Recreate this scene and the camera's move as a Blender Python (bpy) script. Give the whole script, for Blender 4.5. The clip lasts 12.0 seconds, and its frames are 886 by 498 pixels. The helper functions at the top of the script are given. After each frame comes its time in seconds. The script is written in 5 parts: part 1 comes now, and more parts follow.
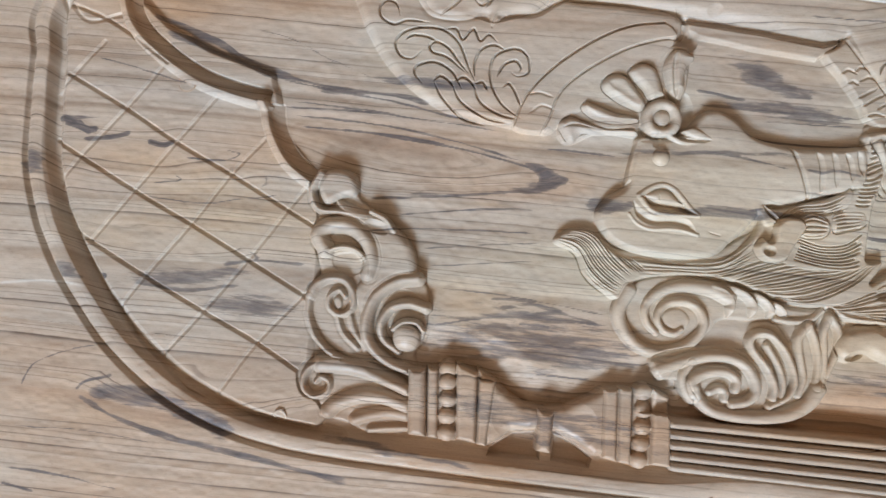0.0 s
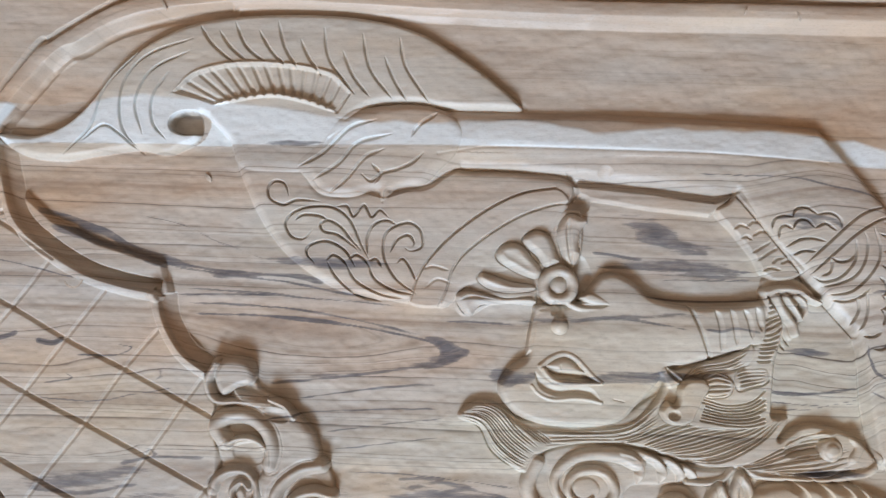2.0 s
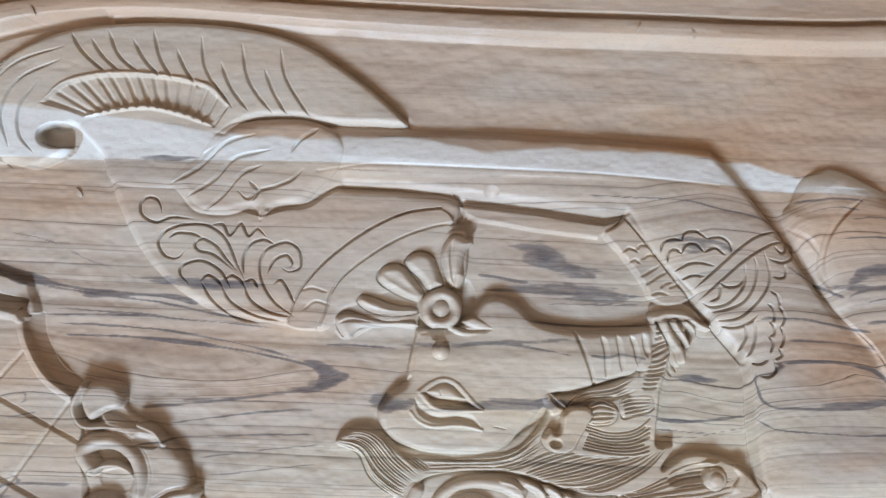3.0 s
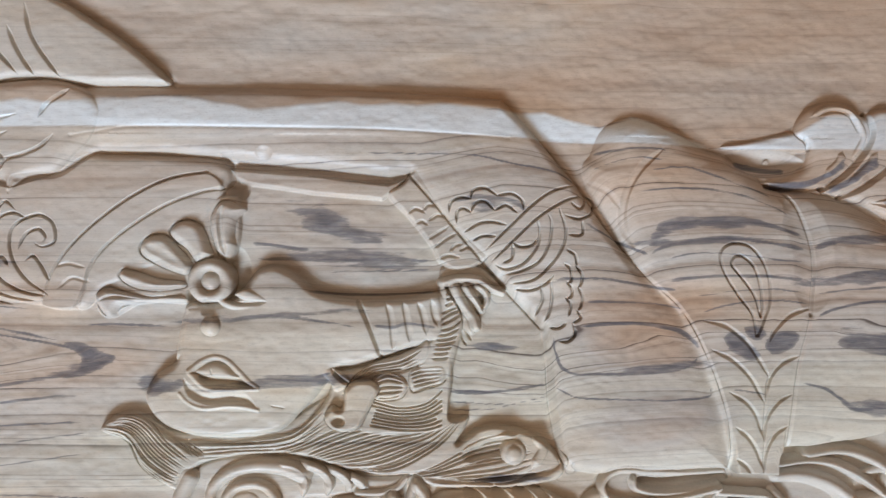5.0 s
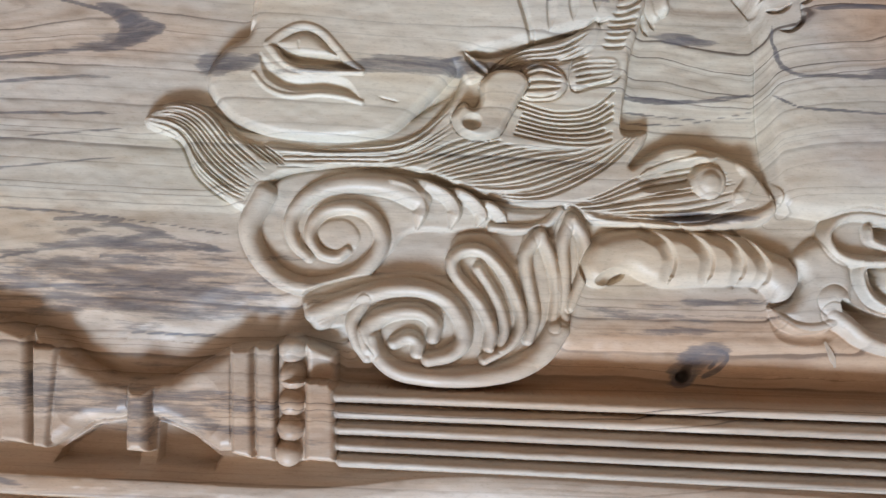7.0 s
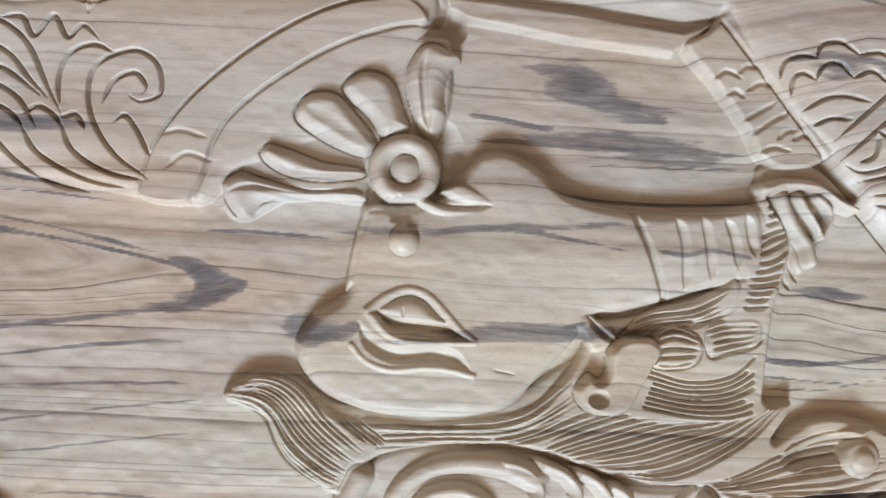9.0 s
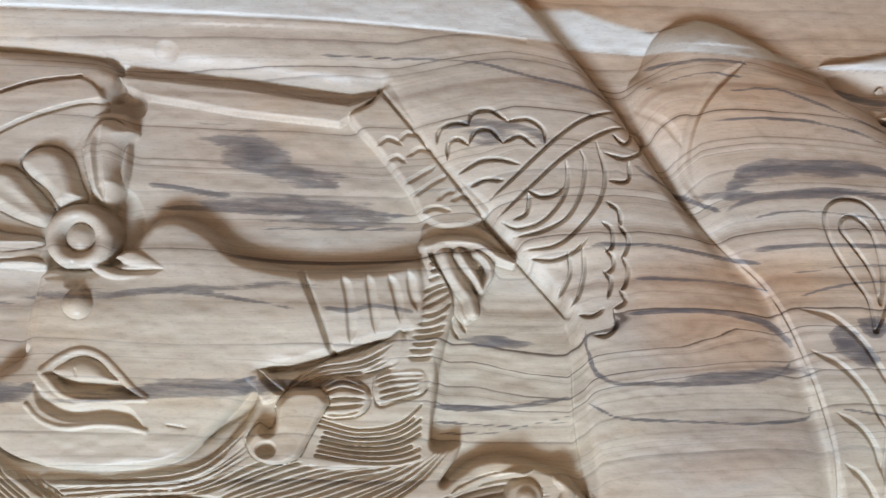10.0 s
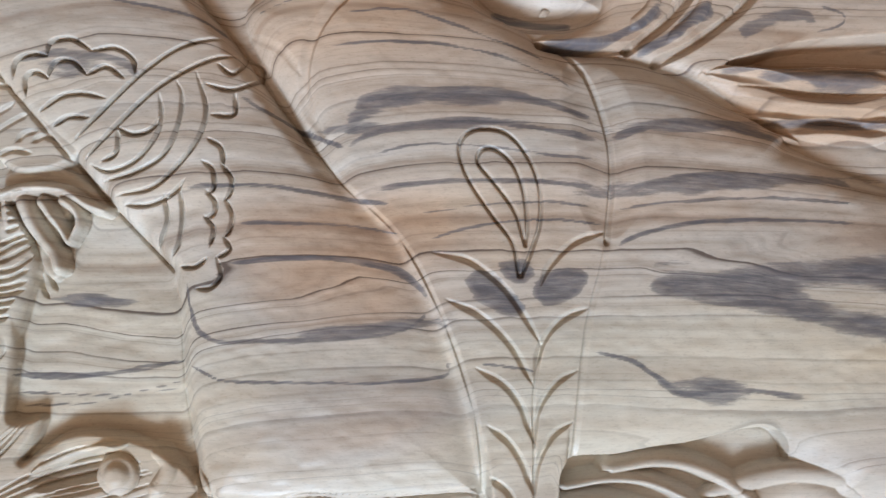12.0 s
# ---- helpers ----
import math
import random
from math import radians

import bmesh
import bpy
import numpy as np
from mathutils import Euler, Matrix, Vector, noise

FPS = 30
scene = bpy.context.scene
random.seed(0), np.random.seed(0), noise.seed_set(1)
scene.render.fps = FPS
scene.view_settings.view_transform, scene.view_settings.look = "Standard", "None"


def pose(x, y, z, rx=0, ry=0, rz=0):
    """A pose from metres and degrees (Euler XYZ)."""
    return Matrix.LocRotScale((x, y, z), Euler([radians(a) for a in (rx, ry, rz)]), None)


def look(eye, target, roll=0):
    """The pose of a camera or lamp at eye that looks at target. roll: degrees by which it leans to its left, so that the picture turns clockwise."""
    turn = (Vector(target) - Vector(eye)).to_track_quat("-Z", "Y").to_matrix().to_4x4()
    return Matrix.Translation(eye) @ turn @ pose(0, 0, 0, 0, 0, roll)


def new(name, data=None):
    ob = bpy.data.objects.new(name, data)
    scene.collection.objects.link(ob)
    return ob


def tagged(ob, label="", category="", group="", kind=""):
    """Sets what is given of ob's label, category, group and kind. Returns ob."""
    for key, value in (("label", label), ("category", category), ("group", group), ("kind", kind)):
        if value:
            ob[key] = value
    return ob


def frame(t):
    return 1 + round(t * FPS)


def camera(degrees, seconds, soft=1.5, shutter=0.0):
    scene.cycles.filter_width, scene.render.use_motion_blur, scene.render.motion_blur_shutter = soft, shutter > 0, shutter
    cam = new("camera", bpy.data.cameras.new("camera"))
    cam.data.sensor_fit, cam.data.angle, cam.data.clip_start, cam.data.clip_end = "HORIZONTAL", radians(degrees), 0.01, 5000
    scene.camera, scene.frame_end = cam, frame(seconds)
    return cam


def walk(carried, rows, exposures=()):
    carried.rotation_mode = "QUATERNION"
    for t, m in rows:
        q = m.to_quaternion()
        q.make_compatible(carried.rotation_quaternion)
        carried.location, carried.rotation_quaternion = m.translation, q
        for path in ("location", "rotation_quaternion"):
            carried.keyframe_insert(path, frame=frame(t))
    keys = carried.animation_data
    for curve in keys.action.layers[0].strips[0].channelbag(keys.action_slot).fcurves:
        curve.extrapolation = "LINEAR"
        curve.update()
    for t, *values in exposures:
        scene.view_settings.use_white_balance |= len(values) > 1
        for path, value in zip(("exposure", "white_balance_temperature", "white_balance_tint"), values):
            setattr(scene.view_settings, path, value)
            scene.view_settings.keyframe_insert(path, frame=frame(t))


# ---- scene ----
cam = camera(62.0, 12.0)
ROWS = [
    (0.0, 0.0001, 0.0000, 0.9650, 2.20, 1.04, 0.00),
    (0.5, 0.0376, 0.0590, 0.9738, 3.28, 0.69, -2.49),
    (1.0, 0.0862, 0.1083, 0.9911, 4.18, -0.47, -3.66),
    (1.5, 0.1195, 0.1576, 0.9866, 4.39, -0.37, -3.72),
    (2.0, 0.1127, 0.1996, 0.9589, 3.77, -0.27, -3.68),
    (2.5, 0.1676, 0.2136, 0.9406, 3.85, -0.35, -3.26),
    (3.0, 0.2454, 0.2371, 0.9334, 2.73, -1.55, -3.14),
    (3.5, 0.3175, 0.2473, 0.9218, 1.99, -2.15, -3.68),
    (3.7, 0.3468, 0.2403, 0.9148, 2.03, -2.24, -3.82),
    (5.3, 0.5011, 0.1696, 0.8536, 1.40, -2.74, -5.28),
    (5.5, 0.5001, 0.1286, 0.8351, 1.85, -2.77, -5.27),
    (6.0, 0.4699, 0.0512, 0.7412, 0.12, -2.96, -4.14),
    (6.5, 0.4021, -0.0335, 0.6695, 0.14, -2.06, -3.26),
    (6.7, 0.3797, -0.0667, 0.6512, -0.10, -2.01, -2.96),
    (8.3, 0.2368, 0.0588, 0.5414, -0.61, -1.87, -2.99),
    (8.5, 0.2306, 0.1029, 0.5358, -0.48, -2.00, -2.93),
    (9.0, 0.2646, 0.1485, 0.5472, -0.09, -2.83, -2.69),
    (9.5, 0.3943, 0.1636, 0.5714, -0.10, -4.58, -3.19),
    (10.0, 0.4996, 0.1514, 0.6004, 2.77, -4.25, -4.19),
    (10.5, 0.6144, 0.1567, 0.6254, 3.43, -4.29, -5.34),
    (11.0, 0.7308, 0.1494, 0.6236, 4.94, -4.83, -6.39),
    (11.5, 0.7875, 0.1277, 0.5738, 4.66, -4.65, -6.44),
    (12.0, 0.7939, 0.0809, 0.5540, 3.55, -4.49, -5.88),
]
EXPOSURES = [  # seconds, stops, kelvin, tint: the hand-held camera drifts a little in brightness and white balance
    (0.0, -0.06, 6560, 12), (1.2, -0.05, 6560, 12), (1.6, -0.06, 6170, 12), (3.5, -0.02, 6160, 12), (5.5, -0.04, 6170, 12), (6.0, -0.12, 6170, 12), (6.5, -0.08, 6170, 12),
    (8.5, 0.05, 6290, 12), (9.5, 0.03, 6340, 12), (10.5, 0.02, 6430, 12), (11.0, 0.0, 6360, 12), (12.0, 0.06, 6210, 12),
]
walk(cam, [(t, pose(x, y, z, rx, ry, rz)) for t, x, y, z, rx, ry, rz in ROWS], EXPOSURES)

# ---- light: daylight through one opening low beside the panel's long edge, in an added room ----
world = bpy.data.worlds.new("sky")
scene.world = world
world.use_nodes = True
sky = world.node_tree.nodes.new("ShaderNodeTexSky")
sky.sky_type, sky.sun_disc = "NISHITA", False
sky.sun_elevation, sky.sun_rotation = radians(50), radians(20)
backing = world.node_tree.nodes["Background"]
world.node_tree.links.new(sky.outputs["Color"], backing.inputs["Color"])
backing.inputs["Strength"].default_value = 0.1
OPENING = Vector((-1.9, -7.2, 4.9))
OPENING_SIZE = (2.9, 2.3)
daylight = bpy.data.lights.new("window_daylight", "AREA")
daylight.shape, daylight.size, daylight.size_y = "RECTANGLE", OPENING_SIZE[0], OPENING_SIZE[1]
daylight.energy, daylight.color = 1270.0, (0.75, 0.925, 1.11)
lamp = new("window_daylight", daylight)
lamp.matrix_world = look(OPENING, OPENING + Vector((0, 1, 0)))
scene.view_settings.exposure = 0.0


# ---- materials ----
def nodes_of(name):
    m = bpy.data.materials.new(name)
    m.use_nodes = True
    return m, m.node_tree.nodes, m.node_tree.links, m.node_tree.nodes["Principled BSDF"]


def ramp(nodes, stops):
    r = nodes.new("ShaderNodeValToRGB")
    while len(r.color_ramp.elements) < len(stops):
        r.color_ramp.elements.new(0.5)
    for e, (at, c) in zip(r.color_ramp.elements, stops):
        e.position, e.color = at, (*c, 1)
    return r


def noise_node(nodes, links, source, scale, detail=4, rough=0.55, stretch=(1, 1, 1)):
    m = nodes.new("ShaderNodeMapping")
    m.inputs["Scale"].default_value = stretch
    links.new(source, m.inputs["Vector"])
    n = nodes.new("ShaderNodeTexNoise")
    n.inputs["Scale"].default_value, n.inputs["Detail"].default_value, n.inputs["Roughness"].default_value = scale, detail, rough
    links.new(m.outputs["Vector"], n.inputs["Vector"])
    return n.outputs["Fac"]


def mixed(nodes, links, kind, fac, a, b):
    m = nodes.new("ShaderNodeMix")
    m.data_type, m.blend_type, m.clamp_factor = "RGBA", kind, True
    for socket, v in ((m.inputs["Factor"], fac), (m.inputs["A"], a), (m.inputs["B"], b)):
        if isinstance(v, (int, float)):
            socket.default_value = v
        elif isinstance(v, tuple):
            socket.default_value = (*v, 1)
        else:
            links.new(v, socket)
    return m.outputs["Result"]


def sums(nodes, links, op, a, b):
    m = nodes.new("ShaderNodeMath")
    m.operation = op
    for socket, v in zip(m.inputs, (a, b)):
        if isinstance(v, (int, float)):
            socket.default_value = v
        else:
            links.new(v, socket)
    return m.outputs[0]


def carved_teak():
    """Freshly carved teak: growth lines follow the stored ring number, sapwood is pale, mineral streaks are slate grey."""
    m, nodes, links, shader = nodes_of("carved_teak")
    grain_way = nodes.new("ShaderNodeMapping")
    grain_way.inputs["Rotation"].default_value = (0, 0, radians(5.4))
    links.new(nodes.new("ShaderNodeTexCoord").outputs["Object"], grain_way.inputs["Vector"])
    where = grain_way.outputs["Vector"]

    def stored(name):
        a = nodes.new("ShaderNodeAttribute")
        a.attribute_name = name
        return a.outputs["Fac"]

    ring, sap, streak, tone, bold = stored("ring"), stored("sap"), stored("streak"), stored("tone"), stored("bold")
    wobble = noise_node(nodes, links, where, 12, 5, 0.6, (1, 4, 2))
    count = sums(nodes, links, "ADD", ring, sums(nodes, links, "MULTIPLY", wobble, 0.45))
    # rings crowd together in some years and stand apart in others
    crowd = nodes.new("ShaderNodeTexNoise")
    crowd.noise_dimensions = "1D"
    crowd.inputs["Scale"].default_value, crowd.inputs["Detail"].default_value = 0.23, 1.0
    links.new(count, crowd.inputs["W"])
    count = sums(nodes, links, "ADD", count, sums(nodes, links, "MULTIPLY", crowd.outputs["Fac"], 5.0))
    bands = nodes.new("ShaderNodeTexNoise")
    bands.noise_dimensions = "1D"
    bands.inputs["Scale"].default_value, bands.inputs["Detail"].default_value, bands.inputs["Roughness"].default_value = 0.55, 2.0, 0.55
    links.new(count, bands.inputs["W"])
    wood = ramp(nodes, [(0.24, (0.380, 0.313, 0.256)), (0.42, (0.484, 0.427, 0.366)), (0.58, (0.553, 0.506, 0.447)), (0.76, (0.602, 0.563, 0.514))])
    links.new(bands.outputs["Fac"], wood.inputs["Fac"])
    even = mixed(nodes, links, "MIX", sums(nodes, links, "MULTIPLY", sums(nodes, links, "SUBTRACT", 1.0, bold), 0.75), wood.outputs["Color"], (0.543, 0.494, 0.432))
    # dark late-wood lines: each ring has its own strength, and fades and returns along its length
    whole = sums(nodes, links, "FLOOR", count, 0)
    part = sums(nodes, links, "FRACT", count, 0)
    line = ramp(nodes, [(0.0, (0.2, 0.2, 0.2)), (0.03, (0, 0, 0)), (0.55, (0.0, 0.0, 0.0)), (0.80, (0.26, 0.26, 0.26)), (0.90, (1, 1, 1)), (0.97, (1, 1, 1)), (1.0, (0.2, 0.2, 0.2))])
    links.new(part, line.inputs["Fac"])
    each = nodes.new("ShaderNodeTexWhiteNoise")
    each.noise_dimensions = "1D"
    links.new(whole, each.inputs["W"])
    own = ramp(nodes, [(0.2, (0.08, 0.08, 0.08)), (0.5, (0.5, 0.5, 0.5)), (0.75, (1, 1, 1))])
    links.new(each.outputs["Value"], own.inputs["Fac"])
    along = ramp(nodes, [(0.36, (0.42, 0.42, 0.42)), (0.54, (1, 1, 1))])
    links.new(noise_node(nodes, links, where, 6, 4, 0.6, (0.9, 5, 2)), along.inputs["Fac"])
    strength = sums(nodes, links, "MULTIPLY", sums(nodes, links, "MULTIPLY", line.outputs["Color"], own.outputs["Color"]), along.outputs["Color"])
    colour = mixed(nodes, links, "MIX", sums(nodes, links, "MULTIPLY", strength, bold), even, (0.130, 0.100, 0.085))
    # streaks that run with the growth rings, coarse and fine
    flow = nodes.new("ShaderNodeCombineXYZ")
    apart = nodes.new("ShaderNodeSeparateXYZ")
    links.new(where, apart.inputs["Vector"])
    links.new(apart.outputs["X"], flow.inputs["X"])
    links.new(sums(nodes, links, "MULTIPLY", ring, 0.009), flow.inputs["Y"])
    along_ring = flow.outputs["Vector"]
    broad = ramp(nodes, [(0.28, (0.78, 0.765, 0.755)), (0.46, (1, 1, 1)), (0.68, (1.06, 1.065, 1.07))])
    links.new(noise_node(nodes, links, along_ring, 22, 6, 0.66, (0.22, 3.2, 1)), broad.inputs["Fac"])
    colour = mixed(nodes, links, "MULTIPLY", sums(nodes, links, "MULTIPLY", bold, 0.6), colour, broad.outputs["Color"])
    thin = ramp(nodes, [(0.33, (0.70, 0.68, 0.67)), (0.45, (1, 1, 1)), (0.70, (1.05, 1.05, 1.05))])
    links.new(noise_node(nodes, links, along_ring, 45, 5, 0.62, (0.16, 9, 1)), thin.inputs["Fac"])
    colour = mixed(nodes, links, "MULTIPLY", sums(nodes, links, "MULTIPLY", bold, 0.42), colour, thin.outputs["Color"])
    # broad change of tone from board to board, inside a board and in single places
    hue = ramp(nodes, [(0.0, (0.95, 0.755, 0.60)), (0.5, (1.0, 0.985, 0.95)), (1.0, (1.12, 1.12, 1.02))])
    links.new(tone, hue.inputs["Fac"])
    colour = mixed(nodes, links, "MULTIPLY", 1.0, colour, hue.outputs["Color"])
    cloud = ramp(nodes, [(0.28, (0.80, 0.79, 0.79)), (0.5, (1, 0.99, 0.98)), (0.72, (1.10, 1.10, 1.09))])
    links.new(noise_node(nodes, links, where, 7, 5, 0.62, (0.5, 3.0, 2)), cloud.inputs["Fac"])
    colour = mixed(nodes, links, "MULTIPLY", 1.0, colour, cloud.outputs["Color"])
    warmth = ramp(nodes, [(0.35, (0.97, 1.01, 1.05)), (0.52, (1, 1, 1)), (0.68, (1.06, 0.98, 0.87))])
    links.new(noise_node(nodes, links, where, 3.3, 4, 0.6, (0.8, 2.2, 2)), warmth.inputs["Fac"])
    colour = mixed(nodes, links, "MULTIPLY", 1.0, colour, warmth.outputs["Color"])
    # sapwood
    colour = mixed(nodes, links, "MIX", sap, colour, (0.71, 0.725, 0.70))
    # slate-grey mineral streaks with a ragged edge; also carries shade painted under the horn
    ragged = sums(nodes, links, "ADD", streak, sums(nodes, links, "MULTIPLY", sums(nodes, links, "SUBTRACT", noise_node(nodes, links, where, 40, 6, 0.7, (0.35, 3.2, 1)), 0.5), 1.25))
    edge = ramp(nodes, [(0.29, (0, 0, 0)), (0.41, (0.7, 0.7, 0.7)), (0.75, (1, 1, 1))])
    links.new(ragged, edge.inputs["Fac"])
    mottle = ramp(nodes, [(0.32, (0.6, 0.6, 0.6)), (0.54, (1, 1, 1))])
    links.new(noise_node(nodes, links, along_ring, 60, 6, 0.7, (0.5, 5, 1)), mottle.inputs["Fac"])
    colour = mixed(nodes, links, "MIX", sums(nodes, links, "MULTIPLY", sums(nodes, links, "MULTIPLY", edge.outputs["Color"], mottle.outputs["Color"]), 0.9), colour, (0.096, 0.092, 0.105))
    black = ramp(nodes, [(0.5, (0, 0, 0)), (0.72, (1, 1, 1))])
    links.new(sums(nodes, links, "MULTIPLY", ragged, 0.4), black.inputs["Fac"])
    colour = mixed(nodes, links, "MIX", sums(nodes, links, "MULTIPLY", black.outputs["Color"], 0.9), colour, (0.035, 0.027, 0.022))
    # pores: short fine dashes along the grain
    pores = ramp(nodes, [(0.37, (0.55, 0.49, 0.45)), (0.445, (1, 1, 1))])
    links.new(noise_node(nodes, links, where, 60, 3, 0.6, (1.8, 17, 7)), pores.inputs["Fac"])
    colour = mixed(nodes, links, "MULTIPLY", 0.08, colour, pores.outputs["Color"])
    specks = ramp(nodes, [(0.34, (0.6, 0.56, 0.53)), (0.42, (1, 1, 1))])
    links.new(noise_node(nodes, links, where, 150, 2, 0.5, (1.6, 5, 4)), specks.inputs["Fac"])
    colour = mixed(nodes, links, "MULTIPLY", 0.25, colour, specks.outputs["Color"])
    fibre = noise_node(nodes, links, where, 220, 3, 0.6, (0.16, 3, 3))
    silk = ramp(nodes, [(0.3, (0.96, 0.955, 0.95)), (0.7, (1.03, 1.03, 1.03))])
    links.new(fibre, silk.inputs["Fac"])
    colour = mixed(nodes, links, "MULTIPLY", 1.0, colour, silk.outputs["Color"])
    links.new(colour, shader.inputs["Base Color"])
    gloss = ramp(nodes, [(0.3, (0.38, 0.38, 0.38)), (0.75, (0.56, 0.56, 0.56))])
    links.new(noise_node(nodes, links, where, 25, 4, 0.6, (0.6, 2, 2)), gloss.inputs["Fac"])
    links.new(gloss.outputs["Color"], shader.inputs["Roughness"])
    relief = sums(nodes, links, "ADD", sums(nodes, links, "MULTIPLY", noise_node(nodes, links, where, 55, 3, 0.6, (1, 1.6, 1)), 0.6), sums(nodes, links, "MULTIPLY", fibre, 0.12))
    bump = nodes.new("ShaderNodeBump")
    bump.inputs["Strength"].default_value, bump.inputs["Distance"].default_value = 0.5, 0.0014
    links.new(relief, bump.inputs["Height"])
    links.new(bump.outputs["Normal"], shader.inputs["Normal"])
    shader.inputs["Specular IOR Level"].default_value = 0.42
    return m


def plain_noise_material(name, a, b, scale, rough, stretch=(1, 1, 1)):
    m, nodes, links, shader = nodes_of(name)
    where = nodes.new("ShaderNodeTexCoord").outputs["Object"]
    r = ramp(nodes, [(0.3, a), (0.7, b)])
    n = noise_node(nodes, links, where, scale, 6, 0.6, stretch)
    links.new(n, r.inputs["Fac"])
    links.new(r.outputs["Color"], shader.inputs["Base Color"])
    shader.inputs["Roughness"].default_value = rough
    bump = nodes.new("ShaderNodeBump")
    bump.inputs["Strength"].default_value, bump.inputs["Distance"].default_value = 0.3, 0.001
    links.new(n, bump.inputs["Height"])
    links.new(bump.outputs["Normal"], shader.inputs["Normal"])
    return m


TEAK = carved_teak()
SHAVING = plain_noise_material("pale_shaving", (0.46, 0.37, 0.28), (0.66, 0.57, 0.47), 300, 0.6, (0.2, 2, 2))
# brown tuned so the added walls and ceiling bounce warm fill into shadows
BOUNCE_BROWN = plain_noise_material("bounce_brown", (0.485, 0.31, 0.19), (0.565, 0.375, 0.235), 3, 0.9)
CONCRETE = plain_noise_material("grey_concrete", (0.22, 0.21, 0.20), (0.34, 0.33, 0.31), 6, 0.9)

# ---- the carving: one height field over the panel, worked like a carver works it (sizes in millimetres) ----
STEP = 0.8
XS, YS = np.arange(-650, 1266, STEP), np.arange(-330, 662, STEP)
GX, GY = np.meshgrid(XS, YS)
Z = np.zeros(GX.shape)
OWNER = np.zeros(GX.shape, np.uint8)
PARTS = [("plank", 0)]


def owner(name, under=0):
    """A new part of the panel, or a piece of the part under."""
    PARTS.append((name, under))
    return len(PARTS) - 1


def rough(scale_x, scale_y, seed):
    """Smooth random field between about -1 and 1 with features of these sizes."""
    rng = np.random.RandomState(seed)
    nx, ny = int((XS[-1] - XS[0]) / scale_x) + 4, int((YS[-1] - YS[0]) / scale_y) + 4
    knots = rng.uniform(-1, 1, (ny, nx))
    u, v = (XS - XS[0]) / scale_x, (YS - YS[0]) / scale_y
    iu, iv = u.astype(int), v.astype(int)
    fu, fv = u - iu, v - iv
    fu, fv = fu * fu * (3 - 2 * fu), (fv * fv * (3 - 2 * fv))[:, None]
    rows = knots[:, iu] * (1 - fu) + knots[:, iu + 1] * fu
    return rows[iv] * (1 - fv) + rows[iv + 1] * fv


def smooth(points, closed=False, pace=2.2):
    """A Catmull-Rom curve through the points, sampled about every pace millimetres."""
    p = np.array(points, float)
    if len(p) == 2:
        p = np.array([p[0], p.mean(0), p[1]])
    q = np.vstack([p[-1], p, p[:2]]) if closed else np.vstack([2 * p[0] - p[1], p, 2 * p[-1] - p[-2]])
    out = []
    for a, b, c, d in zip(q, q[1:], q[2:], q[3:]):
        n = max(2, int(np.linalg.norm(c - b) / pace))
        t = np.linspace(0, 1, n, endpoint=False)[:, None]
        out.append(0.5 * (2 * b + (c - a) * t + (2 * a - 5 * b + 4 * c - d) * t**2 + (3 * b - a - 3 * c + d) * t**3))
    if not closed:
        out.append(p[-1:])
    return np.vstack(out)


def window(line, pad):
    (x0, y0), (x1, y1) = line.min(0) - pad, line.max(0) + pad
    i0, i1 = np.searchsorted(XS, x0), np.searchsorted(XS, x1)
    j0, j1 = np.searchsorted(YS, y0), np.searchsorted(YS, y1)
    return slice(max(j0, 0), max(j1, 1)), slice(max(i0, 0), max(i1, 1))


def away(line, pad, closed=False):
    """Window, distance to the line (cut off at pad), its side (+1 left of the way) and the share of the way gone."""
    win = window(line, pad)
    gx, gy = GX[win], GY[win]
    far, side, gone = np.full(gx.shape, float(pad)), np.ones(gx.shape), np.zeros(gx.shape)
    if not gx.size:
        return win, far, side, gone
    ends = np.vstack([line, line[:1]]) if closed else line
    x0, y0 = gx[0, 0], gy[0, 0]
    n = len(ends) - 1
    for k, (a, b) in enumerate(zip(ends, ends[1:])):
        lo, hi = np.minimum(a, b) - pad, np.maximum(a, b) + pad
        i0, i1 = max(int((lo[0] - x0) / STEP), 0), int((hi[0] - x0) / STEP) + 2
        j0, j1 = max(int((lo[1] - y0) / STEP), 0), int((hi[1] - y0) / STEP) + 2
        if i1 <= 0 or j1 <= 0:
            continue
        s = (slice(j0, j1), slice(i0, i1))
        px, py, (dx, dy) = gx[s] - a[0], gy[s] - a[1], b - a
        t = np.clip((px * dx + py * dy) / (dx * dx + dy * dy + 1e-9), 0, 1)
        d = np.hypot(px - t * dx, py - t * dy)
        near = d < far[s]
        far[s] = np.where(near, d, far[s])
        side[s] = np.where(near, np.sign(dx * py - dy * px), side[s])
        gone[s] = np.where(near, (k + t) / n, gone[s])
    return win, far, side, gone


def within(line, win):
    gx, gy = GX[win], GY[win]
    inside = np.zeros(gx.shape, bool)
    if not gx.size:
        return inside
    y0 = gy[0, 0]
    for a, b in zip(line, np.roll(line, -1, 0)):
        if a[1] == b[1]:
            continue
        lo, hi = min(a[1], b[1]), max(a[1], b[1])
        j0, j1 = max(math.ceil((lo - y0) / STEP), 0), min(math.ceil((hi - y0) / STEP), gx.shape[0])
        if j1 <= j0:
            continue
        cut = a[0] + (gy[j0:j1, :1] - a[1]) / (b[1] - a[1]) * (b[0] - a[0])
        inside[j0:j1] ^= gx[j0:j1] > cut
    return inside


